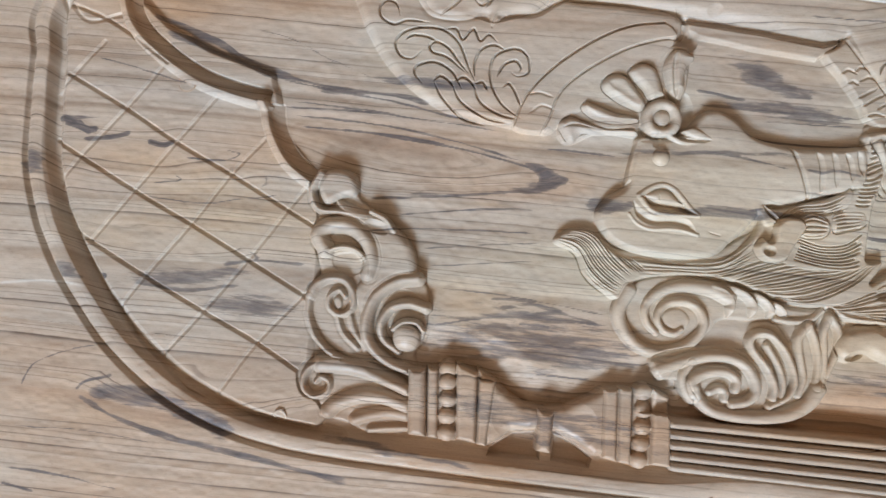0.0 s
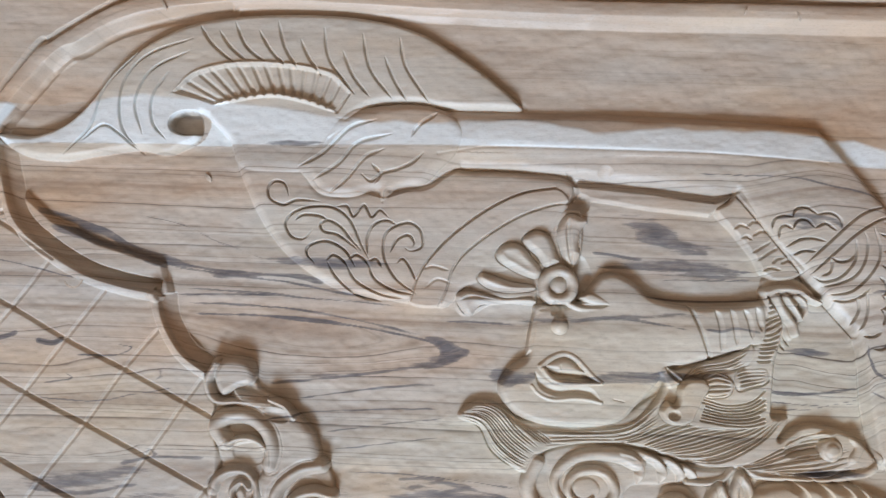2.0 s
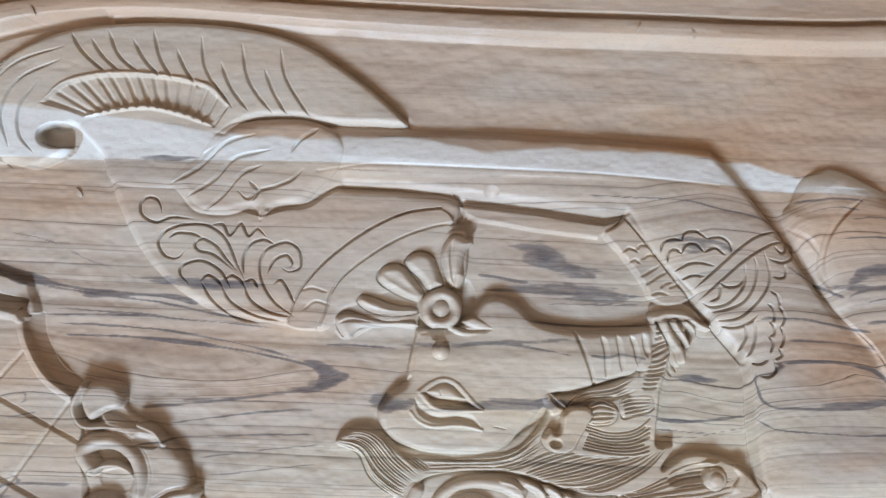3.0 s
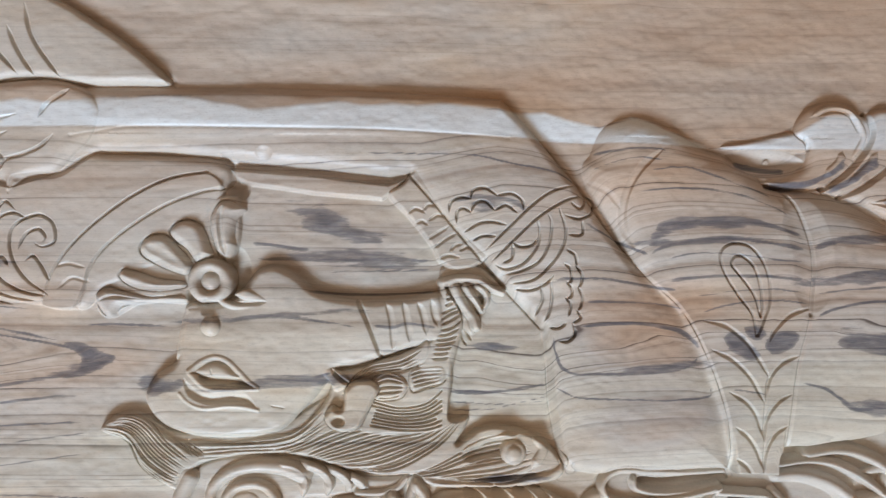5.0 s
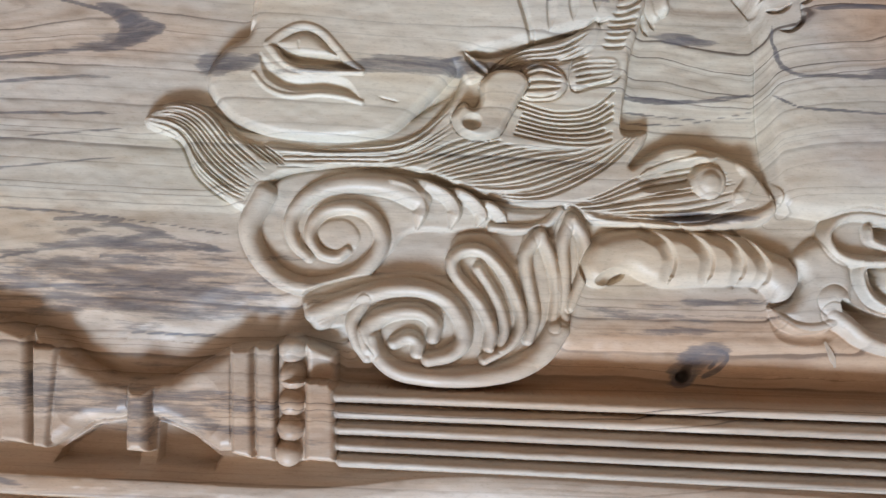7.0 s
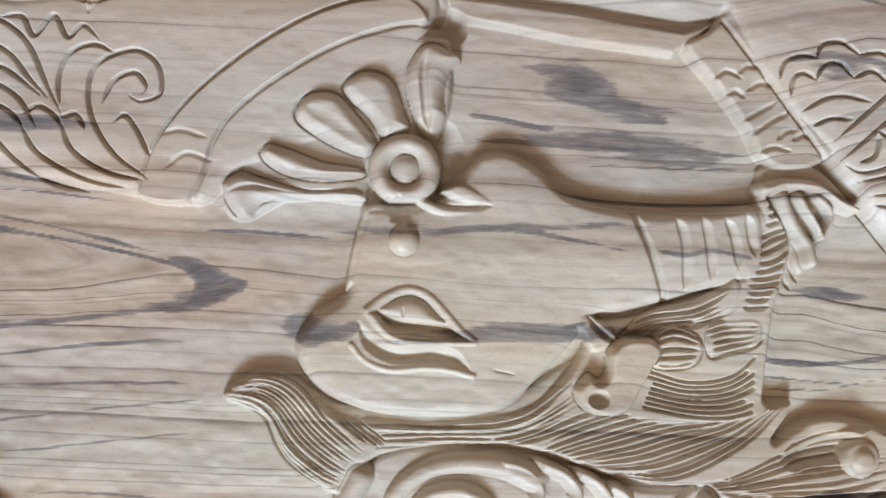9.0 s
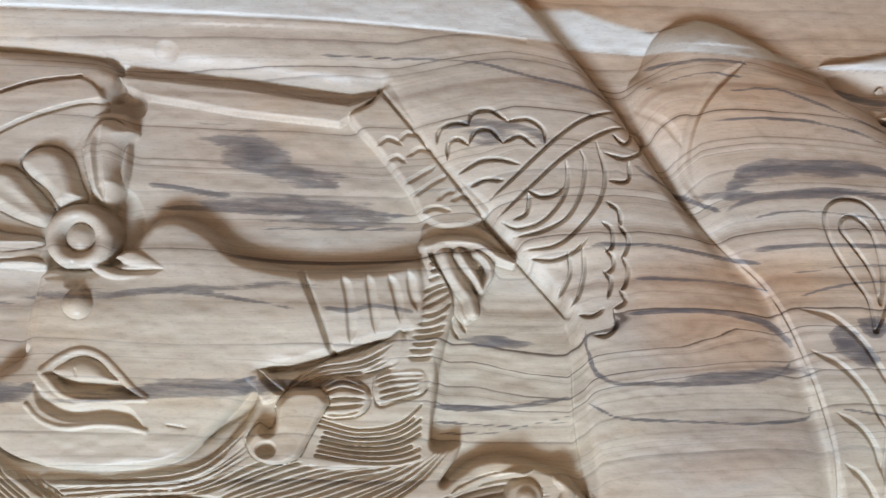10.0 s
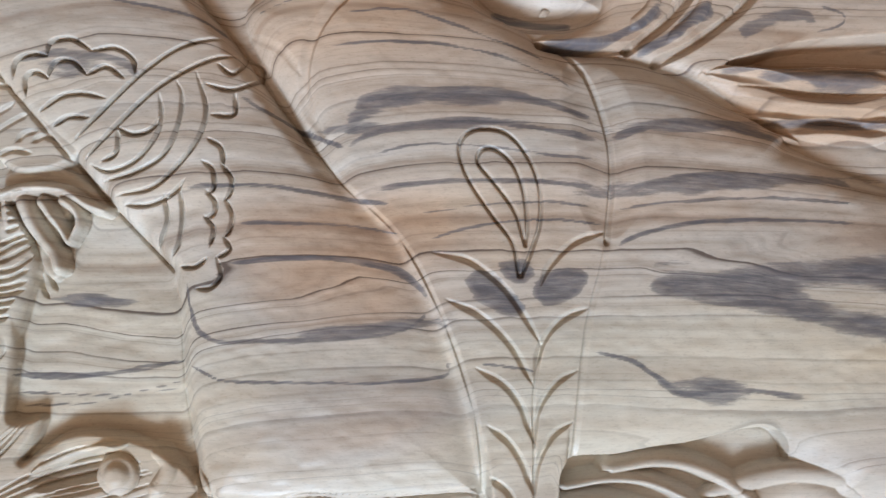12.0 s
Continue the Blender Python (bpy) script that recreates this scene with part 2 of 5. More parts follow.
def raised(who, points, top, edge=6, base=None, dome=0, dome_width=40, soft=2.0, sharp=False, lean=(0, 0), over=True):
    """A form that stands proud: rounded shoulder of width edge, flat or domed top; lean tilts the top (mm per mm)."""
    line = np.array(points, float) if sharp else smooth(points, True)
    pad = max(edge, dome_width if dome else 0) + 1
    win, far, _, _ = away(line, pad, True)
    inside = within(line, win)
    p = np.clip(far / edge, 0, 1)
    p = (1 - (1 - p) ** soft) ** (1 / soft)
    low = Z[win] if base is None else base
    cx, cy = line.mean(0)
    high = top + lean[0] * (GX[win] - cx) + lean[1] * (GY[win] - cy)
    if dome:
        q = np.clip(far / dome_width, 0, 1)
        high = high + dome * np.sqrt(1 - (1 - q) ** 2)
    new_z = low + (high - low) * p
    take = inside if over else inside & (new_z > Z[win])
    share = np.clip(np.where(inside, far, -far) / (1.3 * STEP) + 0.5, 0, 1)
    if not over:
        new_z = np.maximum(new_z, Z[win])
    Z[win] += (np.where(far < pad, new_z, np.where(inside, new_z, Z[win])) - Z[win]) * np.where(far < pad, share, inside)
    if who:
        OWNER[win] = np.where(take, who, OWNER[win])


def groove(points, width, depth, other=None, taper=True, closed=False, who=0, sharp=False):
    """A cut along a line: width to its left side, other to its right side; taper thins both ends."""
    line = np.array(points, float) if sharp else smooth(points, closed)
    other = width if other is None else other
    win, far, side, gone = away(line, 1.4 * max(width, other) + 1, closed)
    w = np.where(side > 0, width, other)
    if other == width and width < 4 and min(far.shape) > 2:
        # a gouge held slanting: one wall steeper than the other
        fy, fx = np.gradient(far, STEP)
        w = width * (1.0 - 0.48 * np.clip(0.3 * fx + 0.95 * fy, -1, 1))
    ends = np.clip(np.minimum(gone, 1 - gone) / 0.18, 0.12, 1) ** 0.6 if taper else 1
    u = np.clip(far / (w * ends), 0, 1)
    Z[win] -= depth * ends * (1 - u * u) ** 1.5


def ridge(points, width, height, other=None, taper=True, closed=False, who=0, base=None, power=0.5):
    """A rounded fillet along a line, added to what is there, or standing from base."""
    line = smooth(points, closed)
    other = width if other is None else other
    win, far, side, gone = away(line, max(width, other) + 1, closed)
    w = np.where(side > 0, width, other)
    ends = np.clip(np.minimum(gone, 1 - gone) / 0.15, 0.1, 1) ** 0.6 if taper else 1
    u = np.clip(far / (w * ends), 0, 1)
    up = height * ends * (1 - u * u) ** power
    if base is None:
        Z[win] += up
    else:
        Z[win] = np.where(u < 1, np.maximum(Z[win], base + up), Z[win])
    if who:
        OWNER[win] = np.where(u < 1, who, OWNER[win])


def roll(who, points, width, height, base=2, end_width=None, end_height=None, power=0.8, other=1.0, crease=0.9):
    """A rounded roll along a line, standing from base, from one width and height to another; other: share of the width on the right side; crease: depth of the cut along its foot."""
    line = smooth(points)
    end_width, end_height = end_width or width, end_height or height
    win, far, side, gone = away(line, max(width, end_width) * max(1, other) + 4)
    w = (width + (end_width - width) * gone) * np.where(side > 0, 1, other)
    u = np.clip(far / w, 0, 1)
    up = base + (height + (end_height - height) * gone) * (1 - u * u) ** power
    out = far - w
    Z[win] = np.where(u < 1, np.maximum(Z[win], up), Z[win] - crease * np.clip(1 - out / 2.6, 0, 1) * (out >= 0))
    if who:
        OWNER[win] = np.where(u < 1, who, OWNER[win])


def ball(who, at, radius, height, base=None, ring=0.0):
    (x, y) = at
    win = window(np.array([at], float), radius + 1)
    r = np.hypot(GX[win] - x, GY[win] - y) / radius
    low = Z[win].min() if base is None else base
    up = low + height * np.sqrt(np.clip(1 - r * r, 0, 1))
    if ring:
        up = up - ring * np.exp(-(((r - 0.62) / 0.16) ** 2))
    share = np.clip((1 - r) * radius / (1.3 * STEP) + 0.5, 0, 1)
    Z[win] += (up - Z[win]) * share
    if who:
        OWNER[win] = np.where(r < 1, who, OWNER[win])


def hollow(at, rx, ry, depth, turn=0.0):
    (x, y), c, s = at, math.cos(radians(turn)), math.sin(radians(turn))
    win = window(np.array([at], float), max(rx, ry) + 1)
    px, py = GX[win] - x, GY[win] - y
    r = ((px * c + py * s) / rx) ** 2 + ((py * c - px * s) / ry) ** 2
    Z[win] -= depth * np.clip(1 - r, 0, 1) ** 0.8


def spiral(at, r0, r1, start, turns, squash=1.0, lean=0.0):
    """Points of a spiral from radius r0 in to r1; start in degrees, turns signed."""
    n = max(8, int(abs(turns) * 14))
    c, s = math.cos(radians(lean)), math.sin(radians(lean))
    out = []
    for k in range(n + 1):
        f = k / n
        r, a = r0 + (r1 - r0) * f, radians(start) + 2 * math.pi * turns * f
        x, y = r * math.cos(a), r * math.sin(a) * squash
        out.append((at[0] + x * c - y * s, at[1] + x * s + y * c))
    return out


def strands(upper, lower, count, width, depth, wave=0.25, seed=1, taper=True):
    """Hair: cuts that run between two guide lines."""
    rng = np.random.RandomState(seed)
    a, b = smooth(upper), smooth(lower)
    t = np.linspace(0, 1, 14)
    pick = lambda line: np.stack([np.interp(t, np.linspace(0, 1, len(line)), line[:, k]) for k in (0, 1)], 1)
    a, b = pick(a), pick(b)
    for k in range(count):
        f = (k + 0.5 + rng.uniform(-wave, wave)) / count
        f0, f1 = rng.uniform(0, 0.12), rng.uniform(0.88, 1)
        line = a + (b - a) * f
        i0, i1 = int(f0 * 13), max(int(f1 * 13) + 1, 8)
        groove(line[i0:i1], 0.68 * width * rng.uniform(0.75, 1.3), 0.8 * depth * rng.uniform(0.7, 1.2), taper=taper)


# ---- the panel's field: uncut margin, border, sunk ground ----
BORDER, LATTICE, ARCH = owner("border_moulding"), owner("lattice_field"), owner("arch_moulding")
border_line = [(-529, 373), (-543, 292), (-548, 216), (-549, 149), (-535, 82), (-513, 30), (-484, -21), (-438, -83), (-378, -138), (-312, -178), (-238, -204), (-151, -220), (-35, -236), (103, -253), (246, -269)] + [(370, -267), (521, -284), (675, -303), (810, -320)] + [(1000, -282), (1330, -300)]
top_line = [(-404, 527), (-375, 549), (-332, 574), (-281, 598), (-208, 609), (-84, 610), (133, 585), (351, 562), (570, 544), (759, 528)] + [(937, 518), (1258, 484)] + [(1420, 470)]
field = top_line + border_line[::-1]
Z += 12 + 0.5 * rough(60, 25, 3)
inner = smooth(field, True)
win, far, _, _ = away(inner, 34, True)
inside = within(inner, win)
Z[win] = np.where(inside, 12 - 12 * np.clip((far - 8) / 15, 0, 1) ** 0.9, Z[win])
Z += np.where(Z < 8, 0.7 * rough(34, 16, 5) + 0.35 * rough(14, 9, 6), 0)

# lattice field, a flat plate behind the arch
raised(LATTICE, [(-522, 380), (-478, 383), (-436, 377), (-405, 348), (-356, 299), (-303, 269), (-232, 247), (-222, 186), (-183, 141), (-175, 111)] + [(-175, 30), (-181, -50), (-188, -116), (-166, -178), (-180, -197), (-283, -178), (-350, -146), (-414, -84), (-459, -21), (-490, 38), (-516, 97), (-526, 157), (-524, 232), (-521, 300)], 9, 8, base=0, soft=1.2, sharp=True)
raised(LATTICE, [(-498, 395), (-466, 462), (-444, 441), (-419, 375), (-379, 334), (-320, 300), (-238, 268), (-232, 211), (-202, 153), (-309, 171), (-456, 211), (-514, 290)], 9, 6, soft=1.2, sharp=True, over=False)
for cut in ([(-508, 364), (-450, 337), (-378, 283)], [(-510, 270), (-434, 224), (-367, 179), (-294, 136), (-219, 89), (-184, 67)], [(-530, 184), (-421, 115), (-345, 70), (-271, 24), (-193, -25)], [(-502, 64), (-406, 3), (-329, -43), (-258, -84), (-205, -120)]):
    groove(cut, 3.4, 4.0, taper=False)
for cut in ([(-464, 313), (-491, 285), (-528, 243)], [(-386, 280), (-434, 224), (-489, 166), (-524, 123)], [(-314, 239), (-367, 179), (-421, 116), (-478, 49)], [(-250, 182), (-294, 136), (-347, 70), (-406, 3), (-442, -42)], [(-194, 119), (-219, 89), (-271, 24), (-329, -43), (-384, -102)], [(-193, -17), (-258, -83), (-309, -149)], [(-443, 349), (-485, 341), (-508, 362)]):
    groove(cut, 3.6, 2.1, taper=False)
for way in ([(-448, 441), (-442, 398), (-428, 337), (-393, 296), (-342, 259), (-294, 239), (-246, 226)], [(-246, 226), (-242, 191), (-221, 150), (-188, 121)]):
    # the cove falls from the fillet to below the ground outside
    win, far, side, gone = away(smooth(way), 30)
    fall = 10 - 13 * np.clip(far / 20, 0, 1) ** 0.9
    Z[win] = np.where((side > 0) & (far < 20) & (gone > 0) & (gone < 1), fall, Z[win])
ridge([(-448, 441), (-442, 398), (-428, 337), (-393, 296), (-342, 259), (-294, 239), (-248, 226)], 4, 8, 9, taper=False, who=ARCH)
ridge([(-250, 228), (-242, 191), (-221, 150), (-188, 121)], 4, 8, 9, taper=False, who=ARCH)

# the rounded border bead and the quirks beside it
ridge(border_line[::-1] + top_line, 14.5, 5, taper=False, who=BORDER, power=0.6)
groove([(-546, 373), (-557, 292), (-563, 216), (-565, 149), (-551, 79), (-528, 19), (-498, -32), (-453, -94), (-393, -149), (-326, -188), (-245, -217), (-151, -235), (-35, -250), (102, -267), (246, -283)][::-1] + [(-404, 549), (-375, 569), (-331, 593), (-280, 615), (-207, 627), (-84, 627), (134, 601), (352, 579), (571, 561), (761, 545)] + [(938, 538), (1260, 504)] + [(1420, 490)], 5.5, 8, taper=False)
groove([(-514, 374), (-529, 292), (-533, 217), (-532, 150), (-516, 86), (-494, 38), (-463, -14), (-417, -73), (-361, -125), (-298, -164), (-232, -190), (-151, -207)][::-1] + [(-379, 531), (-335, 557), (-284, 580), (-211, 594), (-138, 597)], 6, 9, 12, taper=False)

# ---- scroll ornaments of the arch's foot ----
SCROLL = owner("scroll_ornament")
raised(SCROLL, [(-190, 122), (-178, 140), (-152, 143), (-130, 133), (-127, 107), (-108, 89), (-80, 67), (-64, 37), (-51, 5), (-37, -14), (-36, -46), (-42, -79), (-53, -99), (-53, -125), (-85, -119), (-129, -108), (-166, -90), (-189, -61), (-195, -32), (-192, -10), (-177, 5), (-184, 37), (-187, 63), (-181, 81), (-190, 102)], 7, 5, base=1)
raised(SCROLL, [(-155, 102), (-123, 90), (-93, 78), (-74, 61), (-55, 37), (-51, -1), (-75, -6), (-105, -24), (-120, -50), (-131, -21), (-125, -4), (-111, 15), (-114, 45), (-133, 67), (-152, 78)], 17, 13, base=5)
raised(SCROLL, [(-179, 118), (-170, 137), (-152, 141), (-135, 135), (-127, 121), (-131, 107), (-150, 102), (-169, 94)], 21, 9, base=8)
roll(SCROLL, [(-175, 135), (-187, 112), (-178, 89), (-150, 85), (-110, 79)], 7, 17, 6, end_width=4, end_height=10)
roll(SCROLL, [(-110, 85), (-91, 75), (-81, 60)], 4, 12, 8)
hollow([(-102, 65)][0], 17, 9, 6, -20)
roll(SCROLL, [(-170, 37), (-178, 56), (-163, 68), (-135, 65), (-115, 47), (-109, 24), (-114, 4)], 12, 18, 5, end_width=12, power=0.6)
raised(SCROLL, [(-160, 29), (-146, 33), (-132, 32), (-122, 20), (-122, 7), (-136, 2), (-152, 7), (-161, 16)], 5, 2.5, soft=1.3)
roll(SCROLL, [(-169, 33), (-151, 39), (-131, 36), (-117, 23), (-116, 4)], 3, 5, 15)
roll(SCROLL, [(-189, -24), (-181, -9), (-164, -1), (-144, -4), (-133, -21), (-136, -41), (-151, -48), (-164, -39), (-164, -24), (-152, -16), (-144, -24)], 8, 15, 3, end_width=4, end_height=11)
raised(SCROLL, [(-159, -30), (-154, -24), (-148, -30), (-149, -39), (-155, -41)], 11, 3)
roll(SCROLL, [(-190, -25), (-191, -51), (-180, -79), (-158, -101), (-134, -111)], 6, 14, 2, power=1.0)
roll(SCROLL, [(-154, -50), (-146, -72), (-127, -92)], 5, 11, 2, power=1.0)
roll(SCROLL, [(-138, -47), (-132, -69), (-118, -92)], 6, 10, 2, power=1.0)
hollow([(-78, -61)][0], 44, 48, 9)
roll(SCROLL, [(-50, -1), (-78, -5), (-106, -25), (-118, -59), (-113, -87), (-91, -109), (-60, -122)], 11, 16, 5, end_width=8, other=0.8)
roll(SCROLL, [(-39, -40), (-62, -34), (-85, -40), (-98, -59), (-95, -80), (-76, -97)], 8, 14, 5, end_width=5, end_height=10)
roll(SCROLL, [(-43, -69), (-52, -59), (-69, -58), (-82, -67)], 4, 12, 5)
ball(owner("volute_eye", SCROLL), [(-65, -79)][0], 18, 13, base=9)

LEAF = owner("leaf_ornament")
raised(LEAF, [(-207, -127), (-197, -110), (-173, -103), (-129, -107), (-86, -119), (-61, -143), (-61, -193), (-85, -202), (-118, -199), (-138, -189), (-167, -179), (-182, -160), (-201, -150)], 5, 5, base=2)
roll(LEAF, [(-151, -108), (-175, -108), (-194, -121), (-198, -141), (-185, -153), (-168, -148), (-164, -135), (-175, -128), (-182, -135)], 7, 14, 2, end_width=4, end_height=11)
roll(LEAF, [(-175, -112), (-143, -114), (-107, -124), (-65, -145)], 13, 15, 2, end_width=9, power=0.6)
roll(LEAF, [(-166, -173), (-150, -161), (-121, -153), (-92, -156), (-65, -167)], 11, 12, 3, power=0.6, other=0.9)
roll(LEAF, [(-131, -183), (-114, -178), (-85, -175), (-66, -178)], 9, 11, 2, power=0.6)
roll(LEAF, [(-112, -196), (-85, -194), (-66, -194)], 6, 8, 2)

# ---- turned baluster that lies between scroll and fluted shaft ----
BALUSTER, SHAFT = owner("baluster"), owner("fluted_shaft")
groove([(-90, -108), (-20, -112), (40, -128), (72, -158), (112, -172), (150, -162), (190, -142), (262, -144)], 52, 9, 30, taper=False)
raised(BALUSTER, [(27, -115), (51, -131), (67, -149), (88, -162), (111, -166), (139, -165), (168, -152), (188, -142), (211, -142), (209, -232), (186, -230), (174, -230), (151, -212), (128, -199), (103, -195), (70, -198), (52, -210), (39, -217), (27, -214)], 13, 14, base=-2, sharp=True)
raised(BALUSTER, [(43, -220), (54, -213), (72, -202), (104, -199), (108, -199), (107, -236), (38, -230)], -10, 2.5, sharp=True, soft=1.2)
raised(BALUSTER, [(125, -202), (130, -204), (154, -217), (175, -235), (169, -245), (121, -236)], -10, 2.5, sharp=True, soft=1.2)
hollow((70, -176), 26, 30, 3)
hollow((153, -190), 28, 30, 3)
raised(BALUSTER, [(-23, -112), (0, -112), (-1, -210), (-24, -209)], 8, 4, base=2, sharp=True)
raised(BALUSTER, [(227, -141), (253, -143), (248, -242), (223, -241)], 8, 4, base=2, sharp=True)
for at in [(-10, -118), (-11, -134), (-11, -156), (-12, -178), (-13, -199)]:
    ball(owner("bead", BALUSTER), at, 11.5, 11, base=8)
for at in [(240, -147), (239, -169), (237, -191), (235, -212), (232, -233)]:
    ball(owner("bead", BALUSTER), at, 11.5, 11, base=8)
for box, top, soft_edge in (
    ([(-62, -116), (-39, -117), (-39, -205), (-63, -202)], 19, 9),
    ([(-37, -115), (-23, -118), (-24, -207), (-38, -205)], 15, 5),
    ([(0, -109), (28, -122), (25, -213), (-1, -207)], 18, 6),
    ([(29, -130), (51, -132), (38, -217), (25, -214)], 16, 5),
    ([(104, -168), (125, -171), (120, -225), (100, -222)], 21, 8),
    ([(189, -143), (207, -143), (204, -236), (185, -230)], 16, 5),
    ([(209, -141), (226, -143), (222, -240), (205, -236)], 14, 5),
    ([(251, -141), (275, -154), (272, -243), (245, -239)], 18, 6),
):
    raised(owner("block", BALUSTER), box, top, soft_edge, base=7, sharp=True)
# ---- plume that rises over the figure's headdress ----
PLUME = owner("plume")
raised(PLUME, [(-451, 450), (-405, 445), (-367, 455), (-336, 476), (-305, 512), (-265, 548), (-203, 576), (-142, 586), (-50, 585), (42, 573), (110, 550), (161, 515), (205, 477), (238, 439), (195, 440), (141, 445), (96, 455), (43, 456), (4, 436), (-29, 399), (-89, 403), (-126, 413), (-149, 424), (-167, 446), (-184, 457), (-185, 427), (-209, 413), (-232, 408), (-266, 416), (-315, 413), (-368, 409), (-417, 420)], 11, 9, base=0, dome=4, dome_width=45)
groove([(-446, 449), (-397, 445), (-359, 456), (-324, 485), (-293, 522), (-254, 553), (-196, 579), (-126, 587), (-50, 586), (42, 573), (110, 550), (161, 515), (205, 477), (237, 439)], 9, 3, 3, taper=False)
raised(PLUME, [(-224, 446), (-219, 457), (-204, 463), (-184, 459), (-183, 433), (-192, 430), (-208, 431), (-220, 437)], -6, 2.5, soft=1.2)
raised(owner("comb", PLUME), [(-218, 488), (-187, 510), (-144, 519), (-99, 518), (-53, 512), (-12, 499), (15, 471), (-7, 452), (-40, 466), (-85, 478), (-131, 475), (-162, 469)], 12, 4, sharp=True)
ridge([(-220, 485), (-187, 511), (-144, 520), (-99, 519), (-53, 512), (-8, 498), (15, 473)], 3, 3)
ridge([(-162, 468), (-131, 474), (-85, 476), (-40, 464), (-5, 448)], 3.5, 4)
for k in range(15):
    f = k / 14
    a, b = [(-208, 492), (-183, 508), (-145, 517), (-99, 516), (-53, 509), (-12, 495), (12, 472)], [(-165, 472), (-146, 473), (-124, 475), (-85, 478), (-48, 469), (-22, 458), (-5, 449)]
    p, q = smooth(a), smooth(b)
    groove([tuple(p[int(f * (len(p) - 1))]), tuple(q[int(f * (len(q) - 1))])], 3.2, 3.0, 4.0, taper=False)
for cut in ([(-176, 575), (-163, 551), (-135, 522)], [(-151, 566), (-139, 545), (-119, 524)], [(-130, 576), (-118, 544), (-94, 520)], [(-99, 562), (-86, 536), (-68, 513)], [(-74, 573), (-67, 538), (-52, 508)], [(-46, 547), (-37, 523), (-22, 498)], [(-15, 561), (-10, 518), (19, 471)], [(8, 528), (19, 496), (38, 467)], [(35, 550), (42, 503), (68, 462)], [(62, 517), (72, 487), (87, 458)], [(83, 542), (89, 502), (117, 452)]):
    groove(cut, 2.5, 4.8)
for cut in ([(-251, 553), (-304, 501), (-324, 452), (-361, 416)], [(-187, 558), (-248, 540), (-280, 503), (-284, 449), (-260, 411)], [(-192, 541), (-241, 520), (-265, 479), (-258, 436)], [(-220, 515), (-242, 485), (-244, 451), (-228, 427)], [(-336, 433), (-309, 451), (-287, 438), (-262, 412)]):
    groove(cut, 1.8, 5.4)

# ---- the carved figure in profile, one continuous form ----
FIGURE = owner("carved_figure")
# headdress plate
raised(FIGURE, [(-159, 460), (-148, 423), (-136, 378), (-116, 323), (-88, 276), (-49, 239), (-9, 215), (51, 200), (95, 190), (119, 187), (141, 202), (187, 220), (241, 241), (292, 314), (289, 343), (231, 355), (151, 364), (76, 377), (29, 346), (-32, 350), (-52, 405), (-104, 420)], 9, 12, dome=3, dome_width=50, over=False)
raised(FIGURE, [(-171, 453), (-146, 466), (-93, 467), (-26, 447), (34, 422), (31, 374), (-45, 373), (-131, 384), (-147, 422)], 14.5, 12, over=False)
# torso and the wide sleeve
raised(FIGURE, [(711, 285), (723, 317), (740, 345), (768, 356), (798, 351), (830, 333), (857, 313), (903, 287), (939, 256), (998, 243), (1036, 225), (1073, 200), (1130, 168)] + [(1117, 167), (1160, 141), (1213, 116), (1271, 91), (1244, -113), (1137, -113), (1117, -97), (1099, -84), (1080, -71), (1056, -64), (1021, -61), (978, -60), (951, -62), (917, -67), (914, -68), (852, -73), (786, -73), (753, 177)], 6, 30, base=0, dome=19, dome_width=100)
groove([(941, 259), (958, 236), (966, 209), (971, 174), (968, 140), (959, 103)], 3.5, 4, 2, taper=False)
groove([(946, 242), (957, 228), (966, 205), (970, 175), (967, 140), (959, 103)], 26, 5, 26)
groove([(804, 312), (774, 288), (757, 261), (752, 229), (764, 196)], 2.4, 3.5, 8)
groove([(748, 248), (737, 266), (713, 283)], 4, 1.5)
groove([(915, -68), (926, -7), (937, 42), (952, 82), (959, 103)], 1.5, 1.5, 4, taper=False)
# vine band down the middle
raised(FIGURE, [(826, 109), (846, 105), (878, 94), (899, 92), (930, 106), (959, 110), (954, 86), (937, 50), (926, 10), (917, -31), (909, -83), (854, -76), (855, -23), (850, 26), (838, 73)], 22, 3, sharp=True, over=False)
for cut in (
    [(831, 108), (857, 100), (880, 79), (894, 55), (903, 33)],
    [(959, 110), (934, 103), (915, 88), (907, 76)],
    [(838, 73), (861, 60), (882, 35), (894, 5)],
    [(940, 56), (919, 48), (905, 35), (895, 13)],
    [(854, 22), (873, 9), (885, -10), (890, -35)],
    [(927, 12), (910, 3), (896, -14), (890, -39)],
    [(858, -20), (872, -32), (882, -51), (886, -71)],
    [(920, -25), (903, -35), (891, -54), (886, -75)],
    [(855, -56), (867, -66), (874, -78)],
):
    groove(cut, 1.6, 3.6, 4.5)
groove([(903, 33), (894, 1), (890, -39), (886, -79)], 1.4, 1.6, taper=False)
for cut in (
    [(892, 85), (890, 109), (877, 131), (863, 158), (858, 179), (863, 191), (876, 195), (894, 190), (907, 173), (914, 149), (912, 124), (904, 104), (894, 85)],
    [(899, 108), (894, 132), (880, 156), (871, 170), (874, 179), (884, 179), (896, 167), (902, 146), (902, 121), (899, 107)],
):
    groove(cut, 1.7, 5.2, taper=False)
